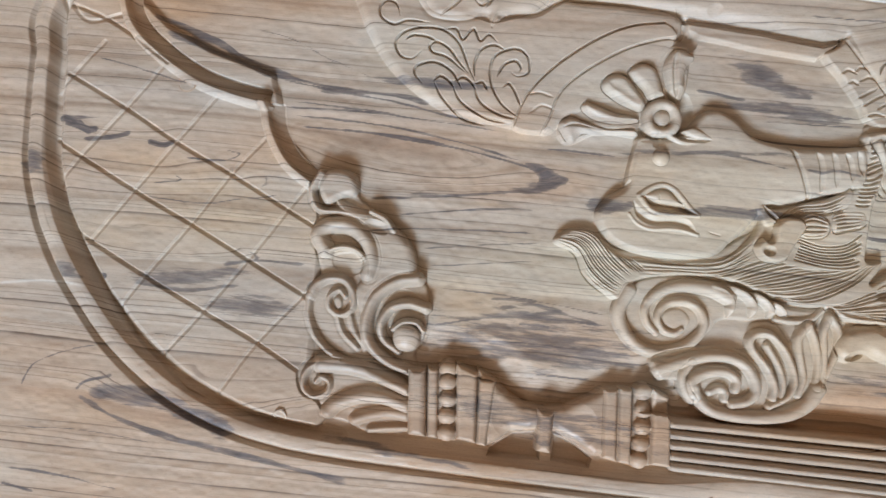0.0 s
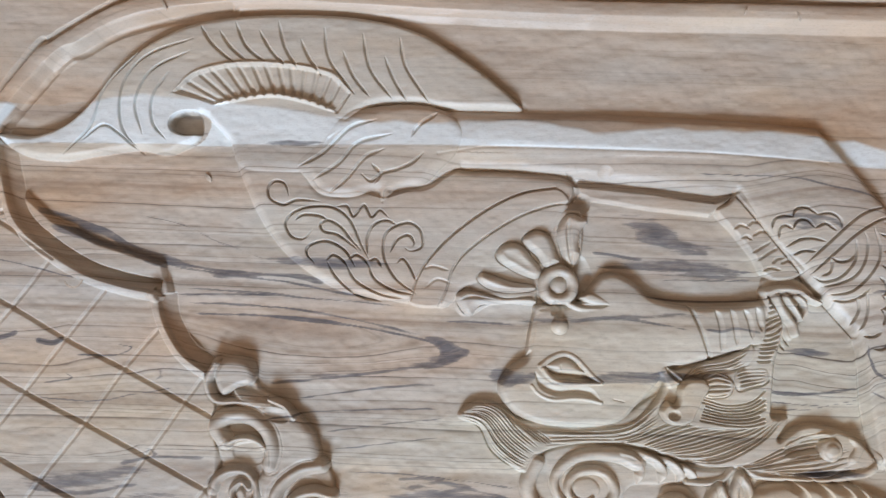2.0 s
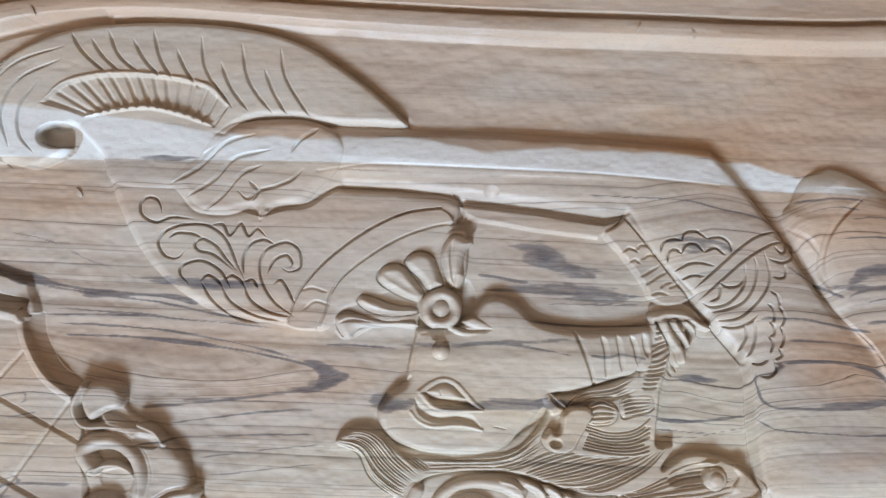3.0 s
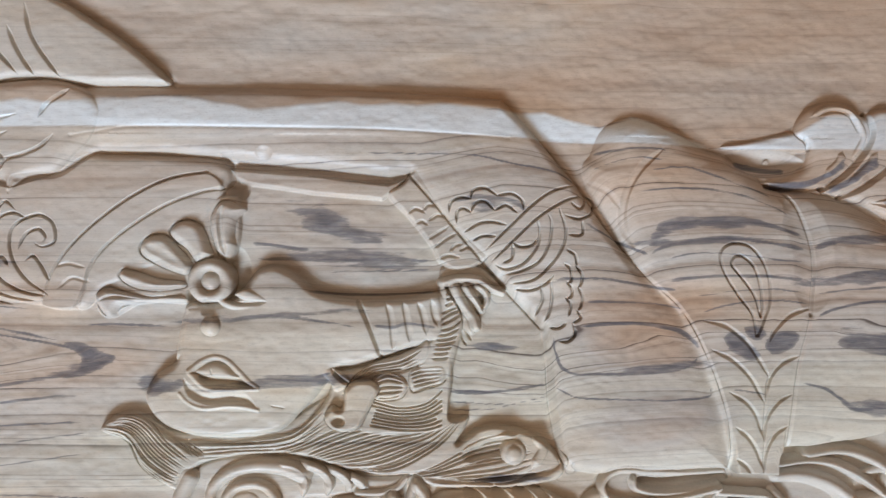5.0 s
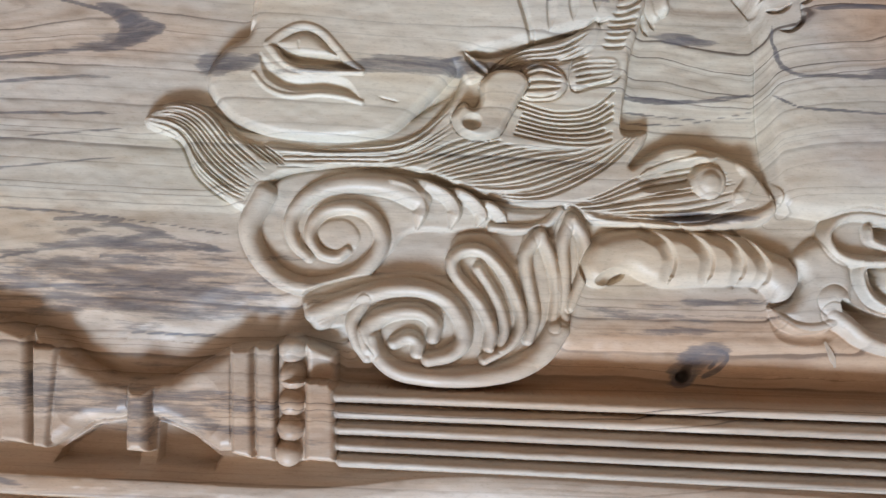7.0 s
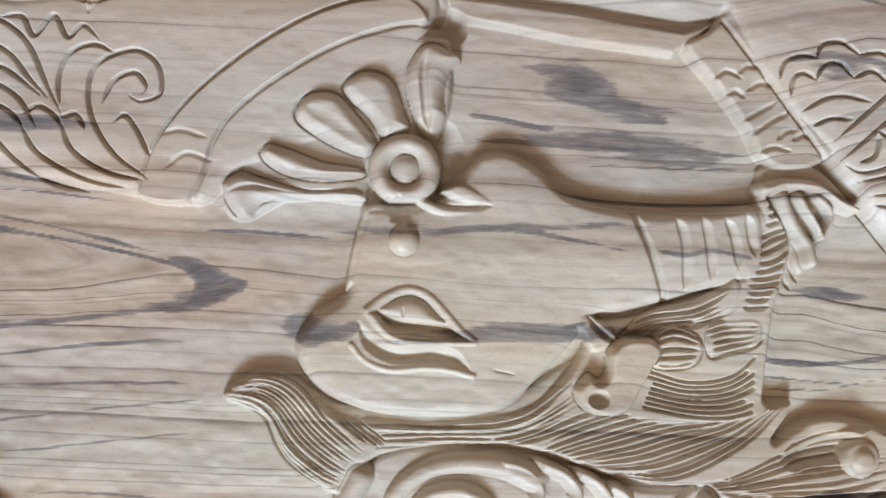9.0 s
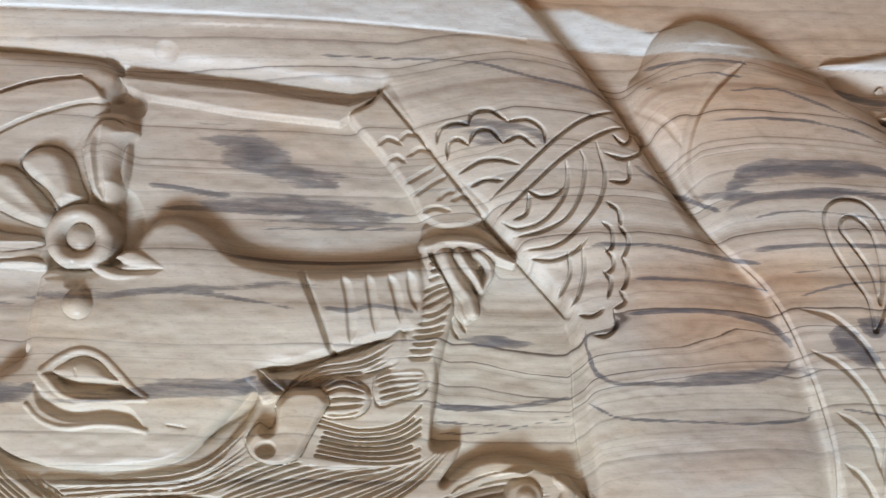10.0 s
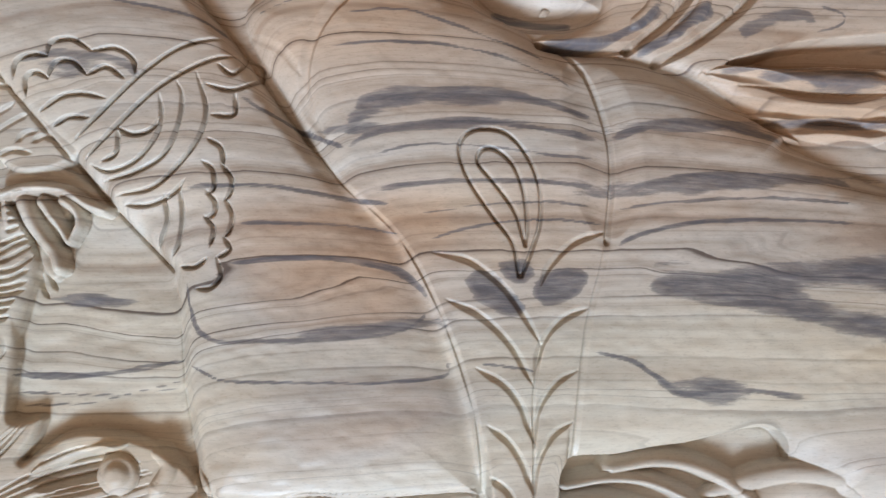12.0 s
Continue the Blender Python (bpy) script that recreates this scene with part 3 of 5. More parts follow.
# forearm and upper arm, bent at the elbow
raised(FIGURE, [(-19, 415), (25, 440), (83, 450), (169, 440), (241, 434), (341, 426), (484, 410), (556, 400), (621, 389)] + [(647, 358), (696, 287), (728, 230), (767, 170), (808, 120), (833, 58), (848, -10), (849, -73), (787, -69), (697, -63), (660, -55), (649, -44), (644, 29), (646, 92), (642, 116), (605, 163), (577, 205), (537, 247), (505, 310)] + [(480, 309), (392, 327), (293, 346), (222, 358), (152, 365), (106, 345), (49, 332), (7, 347), (-35, 381)], 6, 13, dome=14, dome_width=75, sharp=True, lean=(0.013, 0))
# raised hand and the cuff over the headdress
raised(FIGURE, [(-59, 385), (-28, 409), (4, 443), (35, 454), (96, 455), (137, 442), (155, 414), (145, 384), (125, 366), (101, 347), (67, 343), (47, 329), (40, 344), (6, 337), (-31, 343), (-49, 364)], 15, 16, over=False, dome=2, dome_width=30)
for cut in ([(-59, 380), (-24, 398), (11, 427), (46, 435)], [(-41, 362), (-6, 382), (21, 407), (64, 415)], [(-20, 344), (4, 362), (28, 387), (53, 396)], [(90, 410), (101, 425), (126, 439)]):
    groove(cut, 3.0, 4)
groove([(23, 365), (34, 356), (49, 365), (68, 369), (88, 376), (104, 388)], 2.6, 4.5)
groove([(37, 377), (47, 365), (39, 352)], 2.4, 4)
groove([(47, 327), (53, 342), (74, 344), (105, 345), (128, 358), (152, 367)], 3, 4, 6)
groove([(123, 386), (195, 391), (338, 378), (481, 363), (624, 341)], 2.5, 0.8, taper=False)
groove([(152, 363), (222, 356), (293, 342), (393, 324), (482, 307)], 2.2, 2.2, 4, taper=False)
raised(FIGURE, [(296, 334), (393, 318), (478, 300), (504, 307), (489, 294), (470, 282), (391, 296), (306, 316)], 8, 4, base=0, sharp=True)
hollow((304, 309), 14, 13, 9)
hollow((338, 348), 10, 8, 2)
# headband and the edge beside the flower
raised(FIGURE, [(272, 330), (228, 327), (186, 310), (146, 286), (114, 261), (90, 232), (74, 196), (111, 189), (123, 211), (131, 233), (148, 254), (183, 278), (223, 298), (261, 309), (288, 312)], 13.5, 2.2, over=False)
groove([(272, 332), (229, 328), (186, 312), (146, 288), (115, 263), (90, 234), (74, 197)], 1.9, 3.6, taper=False)
groove([(288, 312), (262, 309), (223, 298), (183, 278), (148, 254), (131, 233), (123, 211), (111, 189)], 1.8, 3.6, 1.8, taper=False)
for cut in ([(92, 238), (108, 241), (127, 234)], [(94, 213), (111, 224), (130, 217)]):
    groove(cut, 2.4, 1.6)
groove([(289, 351), (299, 338), (299, 319), (285, 309)], 3, 5, 6)
# engraved scrolls of the headdress
groove([(-35, 334), (-62, 338), (-81, 333), (-97, 342), (-99, 356), (-91, 364), (-80, 362), (-75, 354), (-73, 344)], 1.8, 6.0)
groove([(-45, 297), (-57, 287), (-72, 291), (-79, 307), (-70, 321), (-47, 328), (-17, 325), (4, 307), (17, 274), (25, 256)], 1.8, 6.0)
groove([(-66, 312), (-56, 318), (-37, 316), (-24, 309)], 1.8, 6.0)
groove([(11, 269), (-12, 289), (-30, 295), (-34, 304), (-24, 309), (-8, 299), (4, 282), (16, 267)], 1.8, 6.0)
groove([(-45, 255), (-54, 267), (-50, 278), (-27, 282), (-5, 269), (7, 247)], 1.8, 6.0)
groove([(-29, 257), (-21, 264), (-10, 258), (-3, 249)], 1.8, 6.0)
groove([(-2, 256), (9, 262), (20, 255), (24, 247)], 1.8, 6.0)
groove([(25, 253), (35, 255), (41, 244)], 1.8, 6.0)
groove([(-28, 255), (-18, 235), (6, 211), (37, 200)], 1.8, 6.0)
groove([(-4, 250), (7, 229), (36, 210), (67, 201)], 1.8, 6.0)
groove([(24, 251), (31, 230), (53, 214), (79, 206)], 1.8, 6.0)
groove([(24, 261), (25, 283), (34, 299), (51, 304), (65, 296)], 1.8, 6.0)
groove([(83, 207), (60, 226), (46, 253), (46, 279), (56, 293), (79, 299), (94, 288), (95, 268), (81, 262), (73, 266)], 1.8, 6.0)
groove([(54, 263), (63, 278), (78, 283), (85, 273), (82, 268)], 1.8, 6.0)
groove([(61, 248), (69, 253), (77, 242), (85, 222)], 1.8, 6.0)
groove([(-14, 325), (1, 326), (9, 312), (23, 326), (32, 310), (43, 318), (54, 307)], 1.8, 6.0)

# flower on the temple
raised(FIGURE, [(133, 184), (137, 211), (159, 245), (193, 274), (239, 298), (294, 303), (305, 290), (294, 232), (242, 199), (234, 183), (185, 188), (148, 174)], 8.5, 5, base=0, over=False)
for petal, top in (
    ([(269, 270), (273, 284), (282, 295), (293, 297), (305, 290), (311, 285), (302, 275), (297, 257), (298, 242), (292, 229), (284, 227), (277, 233), (273, 246)], 16),
    ([(223, 266), (230, 275), (244, 279), (258, 273), (264, 262), (268, 246), (272, 235), (263, 230), (252, 227), (241, 244), (229, 255)], 17),
    ([(188, 249), (193, 259), (205, 265), (221, 262), (237, 242), (247, 225), (238, 215), (219, 222), (204, 231), (192, 240)], 17),
    ([(162, 222), (169, 229), (184, 224), (207, 214), (234, 208), (236, 201), (206, 199), (182, 204), (167, 213)], 16),
    ([(133, 199), (138, 206), (149, 210), (166, 203), (194, 194), (230, 192), (234, 185), (202, 187), (178, 187), (162, 185), (153, 175), (143, 177), (136, 188)], 14),
):
    raised(FIGURE, petal, top + 3, 11, base=2.5)
groove([(287, 293), (283, 274), (283, 252), (285, 232)], 4, 4.5)
groove([(137, 194), (154, 199), (186, 192), (226, 189)], 3, 2.5)
groove([(197, 253), (220, 239), (240, 222)], 6, 1.2)
hollow((289, 216), 22, 30, 6)
ball(FIGURE, (266, 205), 27, 9, base=7)
roll(FIGURE, spiral((266, 205), 19, 19, 0, 1.0), 7.5, 9, 11, power=0.6)
ball(FIGURE, (266, 205), 11.5, 10, base=9)

# face, with brow, lids and nose
raised(FIGURE, [(237, 181), (231, 170), (222, 139), (218, 118), (196, 105), (180, 84), (185, 62), (204, 42), (237, 29), (282, 23), (328, 26), (355, 45), (386, 74), (399, 90), (425, 93), (455, 99), (486, 106), (526, 112), (529, 165), (490, 166), (446, 167), (413, 173), (384, 184), (364, 204), (341, 217), (322, 215), (305, 199), (295, 186), (278, 181)], 12, 9, base=0, dome=7, dome_width=55)
groove([(329, 221), (350, 218), (368, 207), (387, 190), (417, 178), (470, 171), (530, 171)], 6, 2.5, 6)
groove([(433, 166), (444, 134), (454, 98)], 2.6, 6, 4, taper=False)
for cut in ([(463, 163), (467, 142), (467, 107)], [(483, 162), (485, 141), (487, 115)], [(500, 159), (504, 144), (507, 122)], [(516, 161), (517, 143), (521, 130)]):
    groove(cut, 6, 2.8, 2.5)
raised(FIGURE, [(236, 179), (251, 179), (252, 158), (245, 138), (235, 113), (224, 123), (218, 118), (224, 148)], 14, 5, over=False)
ball(FIGURE, (263, 154), 11.5, 9, base=16)
groove([(261, 185), (261, 175), (262, 166)], 9, 5)
raised(FIGURE, [(272, 180), (279, 184), (295, 178), (330, 175), (311, 171), (290, 171)], 18, 4, over=False)
raised(FIGURE, [(290, 187), (300, 194), (312, 190), (328, 177), (307, 180)], 19, 5, over=False)
groove([(281, 183), (299, 177), (328, 176)], 2.4, 4)
raised(FIGURE, [(239, 105), (251, 112), (264, 115), (276, 111), (287, 98), (303, 81), (286, 82), (259, 86), (247, 93)], 14, 3)
raised(FIGURE, [(240, 105), (251, 111), (265, 114), (276, 109), (286, 98), (291, 92), (270, 93), (254, 97)], 21.5, 9, base=14)
roll(FIGURE, [(235, 105), (250, 115), (264, 119), (278, 114), (290, 101), (300, 88), (310, 79)], 4.2, 3.4, 17.3, power=1.0, crease=0)
groove([(237, 104), (250, 95), (271, 91), (294, 86), (306, 80)], 3.6, 4)
roll(FIGURE, [(237, 102), (246, 90), (258, 83), (280, 80), (310, 78)], 4.6, 6, 15.5, end_width=3, crease=0)
groove([(228, 96), (235, 81), (252, 71), (277, 70), (294, 66), (306, 56)], 8, 5.5, 5)
roll(FIGURE, [(222, 81), (232, 69), (249, 62), (274, 62), (293, 59), (308, 54)], 4, 4, 16, power=1.0, crease=0)
groove([(260, 106), (260, 99)], 1.0, 1.5)
groove([(322, 58), (339, 53)], 1.0, 1.2)

# hair
raised(FIGURE, [(127, 46), (136, 58), (157, 65), (181, 57), (203, 34), (237, 24), (296, 20), (347, 26), (384, 56), (398, 86), (421, 89), (467, 96), (501, 110), (524, 112), (534, 73), (525, 24), (547, 21), (544, 9), (532, -8), (564, 8), (599, 3), (634, -16), (654, -46), (645, -63), (595, -67), (534, -62), (499, -56), (474, -41), (449, -38), (404, -27), (345, -4), (285, 1), (235, -4), (212, -30), (190, -20), (168, 1), (155, 30)], 12, 6, base=0)
hollow((567, -18), 32, 14, 10, 12)
strands([(132, 57), (157, 64), (182, 55), (204, 27), (234, -2)], [(128, 46), (153, 30), (165, 1), (188, -20), (210, -29)], 13, 2.0, 3.9, seed=2)
strands([(189, 48), (208, 27), (236, 2)], [(203, 33), (227, 23), (251, 3)], 6, 1.8, 3.9, seed=3)
strands([(232, 23), (296, 18), (347, 23), (391, 57)], [(236, 4), (286, 3), (335, 0), (396, 13)], 8, 2.0, 3.9, seed=4)
strands([(335, 1), (382, 20), (422, 27), (467, 17), (518, 18)], [(407, -27), (459, -33), (511, -10), (548, 25)], 15, 2.2, 4.2, seed=5)
strands([(454, -36), (495, -32), (537, -14), (578, -8), (614, -7)], [(479, -47), (534, -54), (590, -61), (651, -46)], 9, 2.2, 4.3, seed=6)
raised(FIGURE, [(427, 49), (466, 45), (522, 64), (527, 47), (524, 25), (519, 11), (472, 9), (421, 17)], 12, 4, over=False)
strands([(440, 51), (470, 41), (501, 44), (525, 62)], [(426, 24), (468, 13), (499, 10), (522, 15)], 8, 2.2, 4.8, wave=0.1, seed=9, taper=False)
raised(FIGURE, [(416, 75), (429, 87), (451, 96), (477, 101), (497, 109), (507, 115), (512, 105), (505, 91), (485, 83), (463, 83), (441, 81)], 14, 6, base=5)
strands([(420, 79), (442, 91), (477, 95), (506, 110)], [(425, 75), (445, 79), (476, 80), (504, 88)], 4, 2.4, 5.0, wave=0.1, seed=7)
raised(FIGURE, [(484, 79), (498, 85), (522, 85), (527, 73), (521, 63), (501, 58), (484, 57)], 14, 5, base=6)
strands([(483, 79), (502, 83), (526, 80)], [(483, 56), (501, 58), (523, 64)], 5, 2.2, 4.6, wave=0.1, seed=10)
raised(FIGURE, [(439, 74), (454, 82), (471, 78), (481, 66), (475, 53), (461, 49), (440, 53)], 16, 5, base=7)
strands([(442, 76), (459, 83), (479, 72)], [(440, 52), (459, 49), (477, 55)], 5, 2.3, 5.2, wave=0.1, seed=8)
raised(FIGURE, [(382, 41), (392, 51), (400, 46), (405, 52), (407, 66), (416, 75), (428, 77), (442, 74), (448, 64), (441, 52), (430, 35), (421, 22), (403, 18), (388, 24), (382, 33)], 24, 6, base=5)
hollow((398, 33), 8, 6.5, 8)
raised(FIGURE, [(385, 90), (399, 92), (415, 76), (398, 66), (390, 78)], 16, 4)
groove([(395, 92), (404, 81), (415, 72)], 3, 6)
ball(FIGURE, (596, -25), 15, 11, base=9, ring=1.5)
ridge([(621, -6), (631, -24), (617, -44)], 6, 4)
ridge([(536, -19), (567, -9), (603, -5)], 4, 5)
ridge([(611, -59), (636, -57), (653, -46), (650, -28)], 5, 4)
groove([(545, -53), (586, -54), (627, -53)], 4, 6)
ridge([(141, 54), (155, 58), (183, 45), (202, 31), (236, 24), (296, 20), (341, 27), (383, 56)], 8, 6.5, base=0, power=0.3)
# plait behind the neck, hand and the tasselled cord
raised(FIGURE, [(528, 180), (548, 181), (554, 141), (543, 102), (528, 69), (504, 66), (496, 88), (513, 117), (525, 143)], 13, 10, over=False)
for cut in (
    [(534, 172), (541, 174)], [(534, 166), (541, 168)], [(534, 160), (542, 162)], [(532, 153), (542, 156)],
    [(527, 144), (536, 147), (546, 150)], [(526, 137), (537, 143), (549, 146)], [(525, 131), (538, 136), (550, 142)],
    [(524, 125), (538, 127), (550, 135)], [(520, 119), (533, 120), (546, 125)], [(518, 114), (532, 114), (544, 117)],
    [(516, 109), (530, 109), (542, 111)], [(515, 104), (528, 103), (536, 105)], [(513, 99), (524, 98), (532, 99)], [(511, 93), (523, 92), (531, 93)],
    [(549, 123), (550, 111), (554, 103)], [(554, 124), (557, 115), (560, 108)],
):
    groove(cut, 2.0, 3.6)
raised(FIGURE, [(531, 195), (553, 202), (577, 194), (596, 176), (607, 161), (584, 163), (570, 153), (566, 119), (555, 119), (546, 150), (534, 173)], 6, 5, base=1)
roll(FIGURE, [(532, 179), (553, 182), (574, 178), (589, 167), (601, 161)], 6.5, 12, 4, end_width=4)
roll(FIGURE, [(545, 173), (549, 160), (556, 147), (564, 135), (566, 124)], 7.5, 12, 3, end_width=6, power=0.65)
roll(FIGURE, [(558, 172), (564, 161), (570, 151), (574, 142)], 5.5, 12, 3, end_width=4, power=0.65)
roll(FIGURE, [(572, 172), (580, 164), (582, 154), (576, 143)], 5, 11, 3, end_width=3.5, power=0.65)

groove([(645, 357), (697, 286), (729, 229), (768, 169), (809, 119), (834, 57), (849, -11), (851, -71)], 3, 2.2, 1.5, taper=False)
groove([(648, 91), (646, 28), (652, -48)], 6, 3, 3)
raised(FIGURE, [(477, 288), (496, 300), (527, 327), (550, 295), (586, 238), (590, 205), (556, 192), (532, 201), (521, 224), (499, 258)], 12, 5, base=2, over=False)
groove([(503, 309), (526, 278), (554, 237), (579, 201), (606, 162), (643, 114)], 2.8, 3.5, 2, taper=False)
# scaled bracelet
for cut in ([(497, 263), (506, 269), (515, 266), (519, 262)], [(515, 265), (522, 272), (533, 270)], [(505, 251), (514, 254), (521, 248)], [(521, 253), (532, 259), (543, 256)], [(517, 231), (531, 238), (545, 245)], [(523, 220), (539, 230), (555, 237)], [(543, 216), (550, 222), (559, 223)], [(529, 207), (541, 211), (554, 207)], [(554, 215), (563, 219), (570, 215)]):
    groove(cut, 1.6, 2.6, 3.4)
# engraved medallion on the sleeve
groove([(546, 261), (550, 273), (562, 277), (573, 274)], 1.75, 6.0)
groove([(572, 274), (577, 284), (591, 285), (604, 275)], 1.75, 6.0)
groove([(603, 275), (620, 276), (632, 267), (633, 255)], 1.75, 6.0)
groove([(554, 248), (556, 261), (564, 264), (572, 258)], 1.75, 6.0)
groove([(571, 258), (578, 269), (590, 269), (599, 258)], 1.75, 6.0)
groove([(599, 258), (613, 263), (625, 253)], 1.75, 6.0)
groove([(562, 236), (580, 245), (596, 245), (611, 240)], 1.75, 6.0)
groove([(571, 225), (583, 230), (598, 228)], 1.75, 6.0)
groove([(586, 214), (615, 238), (644, 261), (669, 275), (698, 280)], 1.75, 6.0)
groove([(591, 199), (622, 225), (651, 247), (684, 263), (709, 266)], 1.75, 6.0)
groove([(594, 195), (607, 189), (627, 194), (644, 211), (649, 227), (648, 241)], 1.75, 6.0)
groove([(603, 182), (626, 186), (647, 196), (660, 217), (664, 238), (661, 248)], 1.75, 6.0)
groove([(610, 171), (637, 174), (658, 189), (674, 208), (680, 228), (675, 254)], 1.75, 6.0)
groove([(615, 164), (634, 162), (651, 168), (661, 177)], 1.75, 6.0)
groove([(615, 220), (627, 213), (640, 215), (647, 223)], 1.75, 6.0)
groove([(603, 196), (614, 201), (617, 213), (616, 218)], 1.75, 6.0)
groove([(681, 245), (698, 240), (715, 246), (720, 258), (709, 267)], 1.75, 6.0)
groove([(690, 260), (699, 252), (706, 257), (709, 266)], 1.75, 6.0)
groove([(683, 222), (699, 222), (701, 237)], 1.75, 6.0)
groove([(679, 205), (688, 198), (689, 184)], 1.75, 6.0)
groove([(687, 186), (694, 175), (692, 165), (687, 159)], 1.75, 6.0)
groove([(688, 161), (692, 149), (689, 138), (684, 133)], 1.75, 6.0)
groove([(684, 134), (688, 125), (678, 119)], 1.75, 6.0)
groove([(674, 189), (681, 183), (681, 170), (675, 165)], 1.75, 6.0)
groove([(675, 168), (681, 159), (679, 151), (672, 148)], 1.75, 6.0)
groove([(672, 150), (678, 141), (674, 128)], 1.75, 6.0)
groove([(661, 99), (672, 99), (680, 107), (678, 120)], 1.75, 6.0)
groove([(645, 168), (646, 151), (640, 138), (636, 130)], 1.75, 6.0)
groove([(657, 171), (657, 152), (652, 133), (645, 123)], 1.75, 6.0)
groove([(651, 116), (662, 115), (671, 120)], 1.75, 6.0)

# the ground dips where it meets the fluted shaft
win, far, _, _ = away(smooth([(275, -200), (814, -267)] + [(1000, -250), (1300, -262)]), 42)
OWNER[win] = np.where(far < 40, SHAFT, OWNER[win])
groove([(273, -176), (426, -191), (633, -211), (823, -230)] + [(1000, -222), (1300, -238)], 46, 15, 5, taper=False)
for k in range(5):
    a, b = (276, -187), (816, -240)
    y0, y1 = a[1] - 13.6 * k, b[1] - 15.6 * k
    ridge([(a[0], y0), ((a[0] + b[0]) / 2, (y0 + y1) / 2), (b[0], y1), (1300, y1 - (y0 - y1) * 0.9)], 6.6, 13, taper=False, who=owner("flute", SHAFT), base=4, power=0.5)

hollow([(574, -193)][0], 6, 5.5, 7)

# ---- cloud scrolls under the figure ----
CLOUD, CLOUD_LOW, HORN, RIBBON = owner("cloud_scroll"), owner("cloud_scroll"), owner("ribbed_horn"), owner("ribbon_drapery")
raised(CLOUD, [(212, -41), (219, -21), (233, -6), (256, 1), (295, 2), (345, -7), (384, -20), (419, -36), (449, -42), (474, -40), (453, -54), (423, -54), (382, -56), (342, -55), (324, -72), (303, -89), (280, -96), (255, -97), (231, -83), (215, -63)], 5, 5, base=0)
roll(CLOUD, [(223, -16), (209, -43), (216, -69), (235, -89), (259, -96), (291, -90), (311, -75), (319, -59), (313, -42), (298, -32), (277, -32), (263, -41), (259, -55), (267, -68), (280, -72), (289, -67)], 10, 13.2, 3, power=0.45, end_width=4.5, end_height=7.6)
roll(CLOUD, [(351, -26), (327, -15), (295, -11), (270, -15), (251, -27), (243, -42), (246, -59), (257, -71)], 11, 13.2, 3, power=0.45, end_width=4.5, end_height=6.8)
raised(CLOUD, [(266, -48), (276, -41), (291, -42), (300, -53), (297, -64), (280, -68), (268, -61)], 7, 5, over=False)
for cut in ([(319, -8), (344, -16), (356, -33), (349, -52)], [(350, -10), (374, -22), (384, -38), (377, -53)], [(379, -19), (396, -28), (406, -42), (400, -52)], [(404, -31), (416, -38), (424, -49)]):
    ridge(cut, 2.6, 11, 9, base=5, power=0.6)
roll(CLOUD, [(411, -54), (436, -57), (456, -54), (470, -43)], 4, 8, 2, power=0.45)
raised(CLOUD_LOW, [(248, -109), (255, -99), (280, -92), (315, -88), (350, -88), (380, -98), (376, -80), (378, -63), (392, -57), (412, -62), (431, -84), (438, -64), (450, -55), (462, -65), (468, -50), (479, -39), (490, -49), (492, -72), (484, -97), (480, -117), (471, -142), (457, -166), (425, -185), (375, -186), (325, -177), (304, -159), (288, -135), (268, -132), (255, -123)], 5, 5, base=0)
raised(CLOUD_LOW, [(249, -109), (262, -104), (281, -105), (280, -118), (268, -133), (256, -131)], 12, 10, over=False)
roll(CLOUD_LOW, [(463, -143), (449, -162), (427, -174), (395, -179), (360, -178), (327, -171), (310, -156), (305, -140)], 11, 13.2, 2, end_width=8, power=0.45)
roll(CLOUD_LOW, [(259, -118), (280, -111), (301, -105), (326, -101), (350, -103), (371, -114), (382, -132), (382, -149), (370, -159), (352, -162)], 9, 12.3, 3, power=0.45, end_width=7)
roll(CLOUD_LOW, [(303, -149), (302, -135), (314, -124), (331, -120), (348, -122), (359, -132), (357, -144)], 9, 12.3, 3, power=0.45, end_width=6)
roll(CLOUD_LOW, [(301, -110), (290, -127), (293, -144), (301, -157)], 6, 10.5, 2, power=0.45)
roll(CLOUD_LOW, [(324, -147), (336, -142), (344, -147), (343, -156)], 6, 10.5, 2, power=0.45)
roll(CLOUD_LOW, [(404, -155), (406, -138), (397, -116), (380, -94), (377, -80), (387, -72), (402, -74), (417, -89), (428, -112), (432, -135), (422, -153), (399, -165)], 6, 12.3, 3, power=0.45, end_width=5)
roll(CLOUD_LOW, [(414, -154), (418, -136), (412, -113), (398, -88)], 5, 10.5, 2, power=0.45)
for rib in ([(452, -62), (439, -78), (440, -103), (444, -130), (437, -151)], [(452, -62), (460, -84), (464, -111), (459, -140)], [(479, -51), (471, -70), (471, -99), (469, -134)], [(479, -51), (489, -68), (488, -93), (474, -125)]):
    roll(CLOUD_LOW, rib, 6, 11.5, 3, power=0.45, end_width=5, end_height=7.6)
raised(HORN, [(484, -91), (492, -74), (505, -65), (534, -61), (585, -66), (625, -72), (648, -86), (666, -95), (673, -111), (664, -128), (649, -131), (636, -117), (592, -114), (556, -113), (536, -105), (524, -99), (503, -110), (489, -105)], 12, 14, base=0, dome=4, dome_width=25)
hollow((510, -101), 15, 7, 12, 12)
for cut in ([(544, -63), (557, -73), (563, -88), (560, -102)], [(577, -66), (589, -77), (595, -90), (593, -104)], [(602, -68), (616, -79), (622, -94), (620, -107)], [(623, -71), (637, -86), (643, -100), (641, -112)]):
    groove(cut, 2, 5, 12, taper=False)
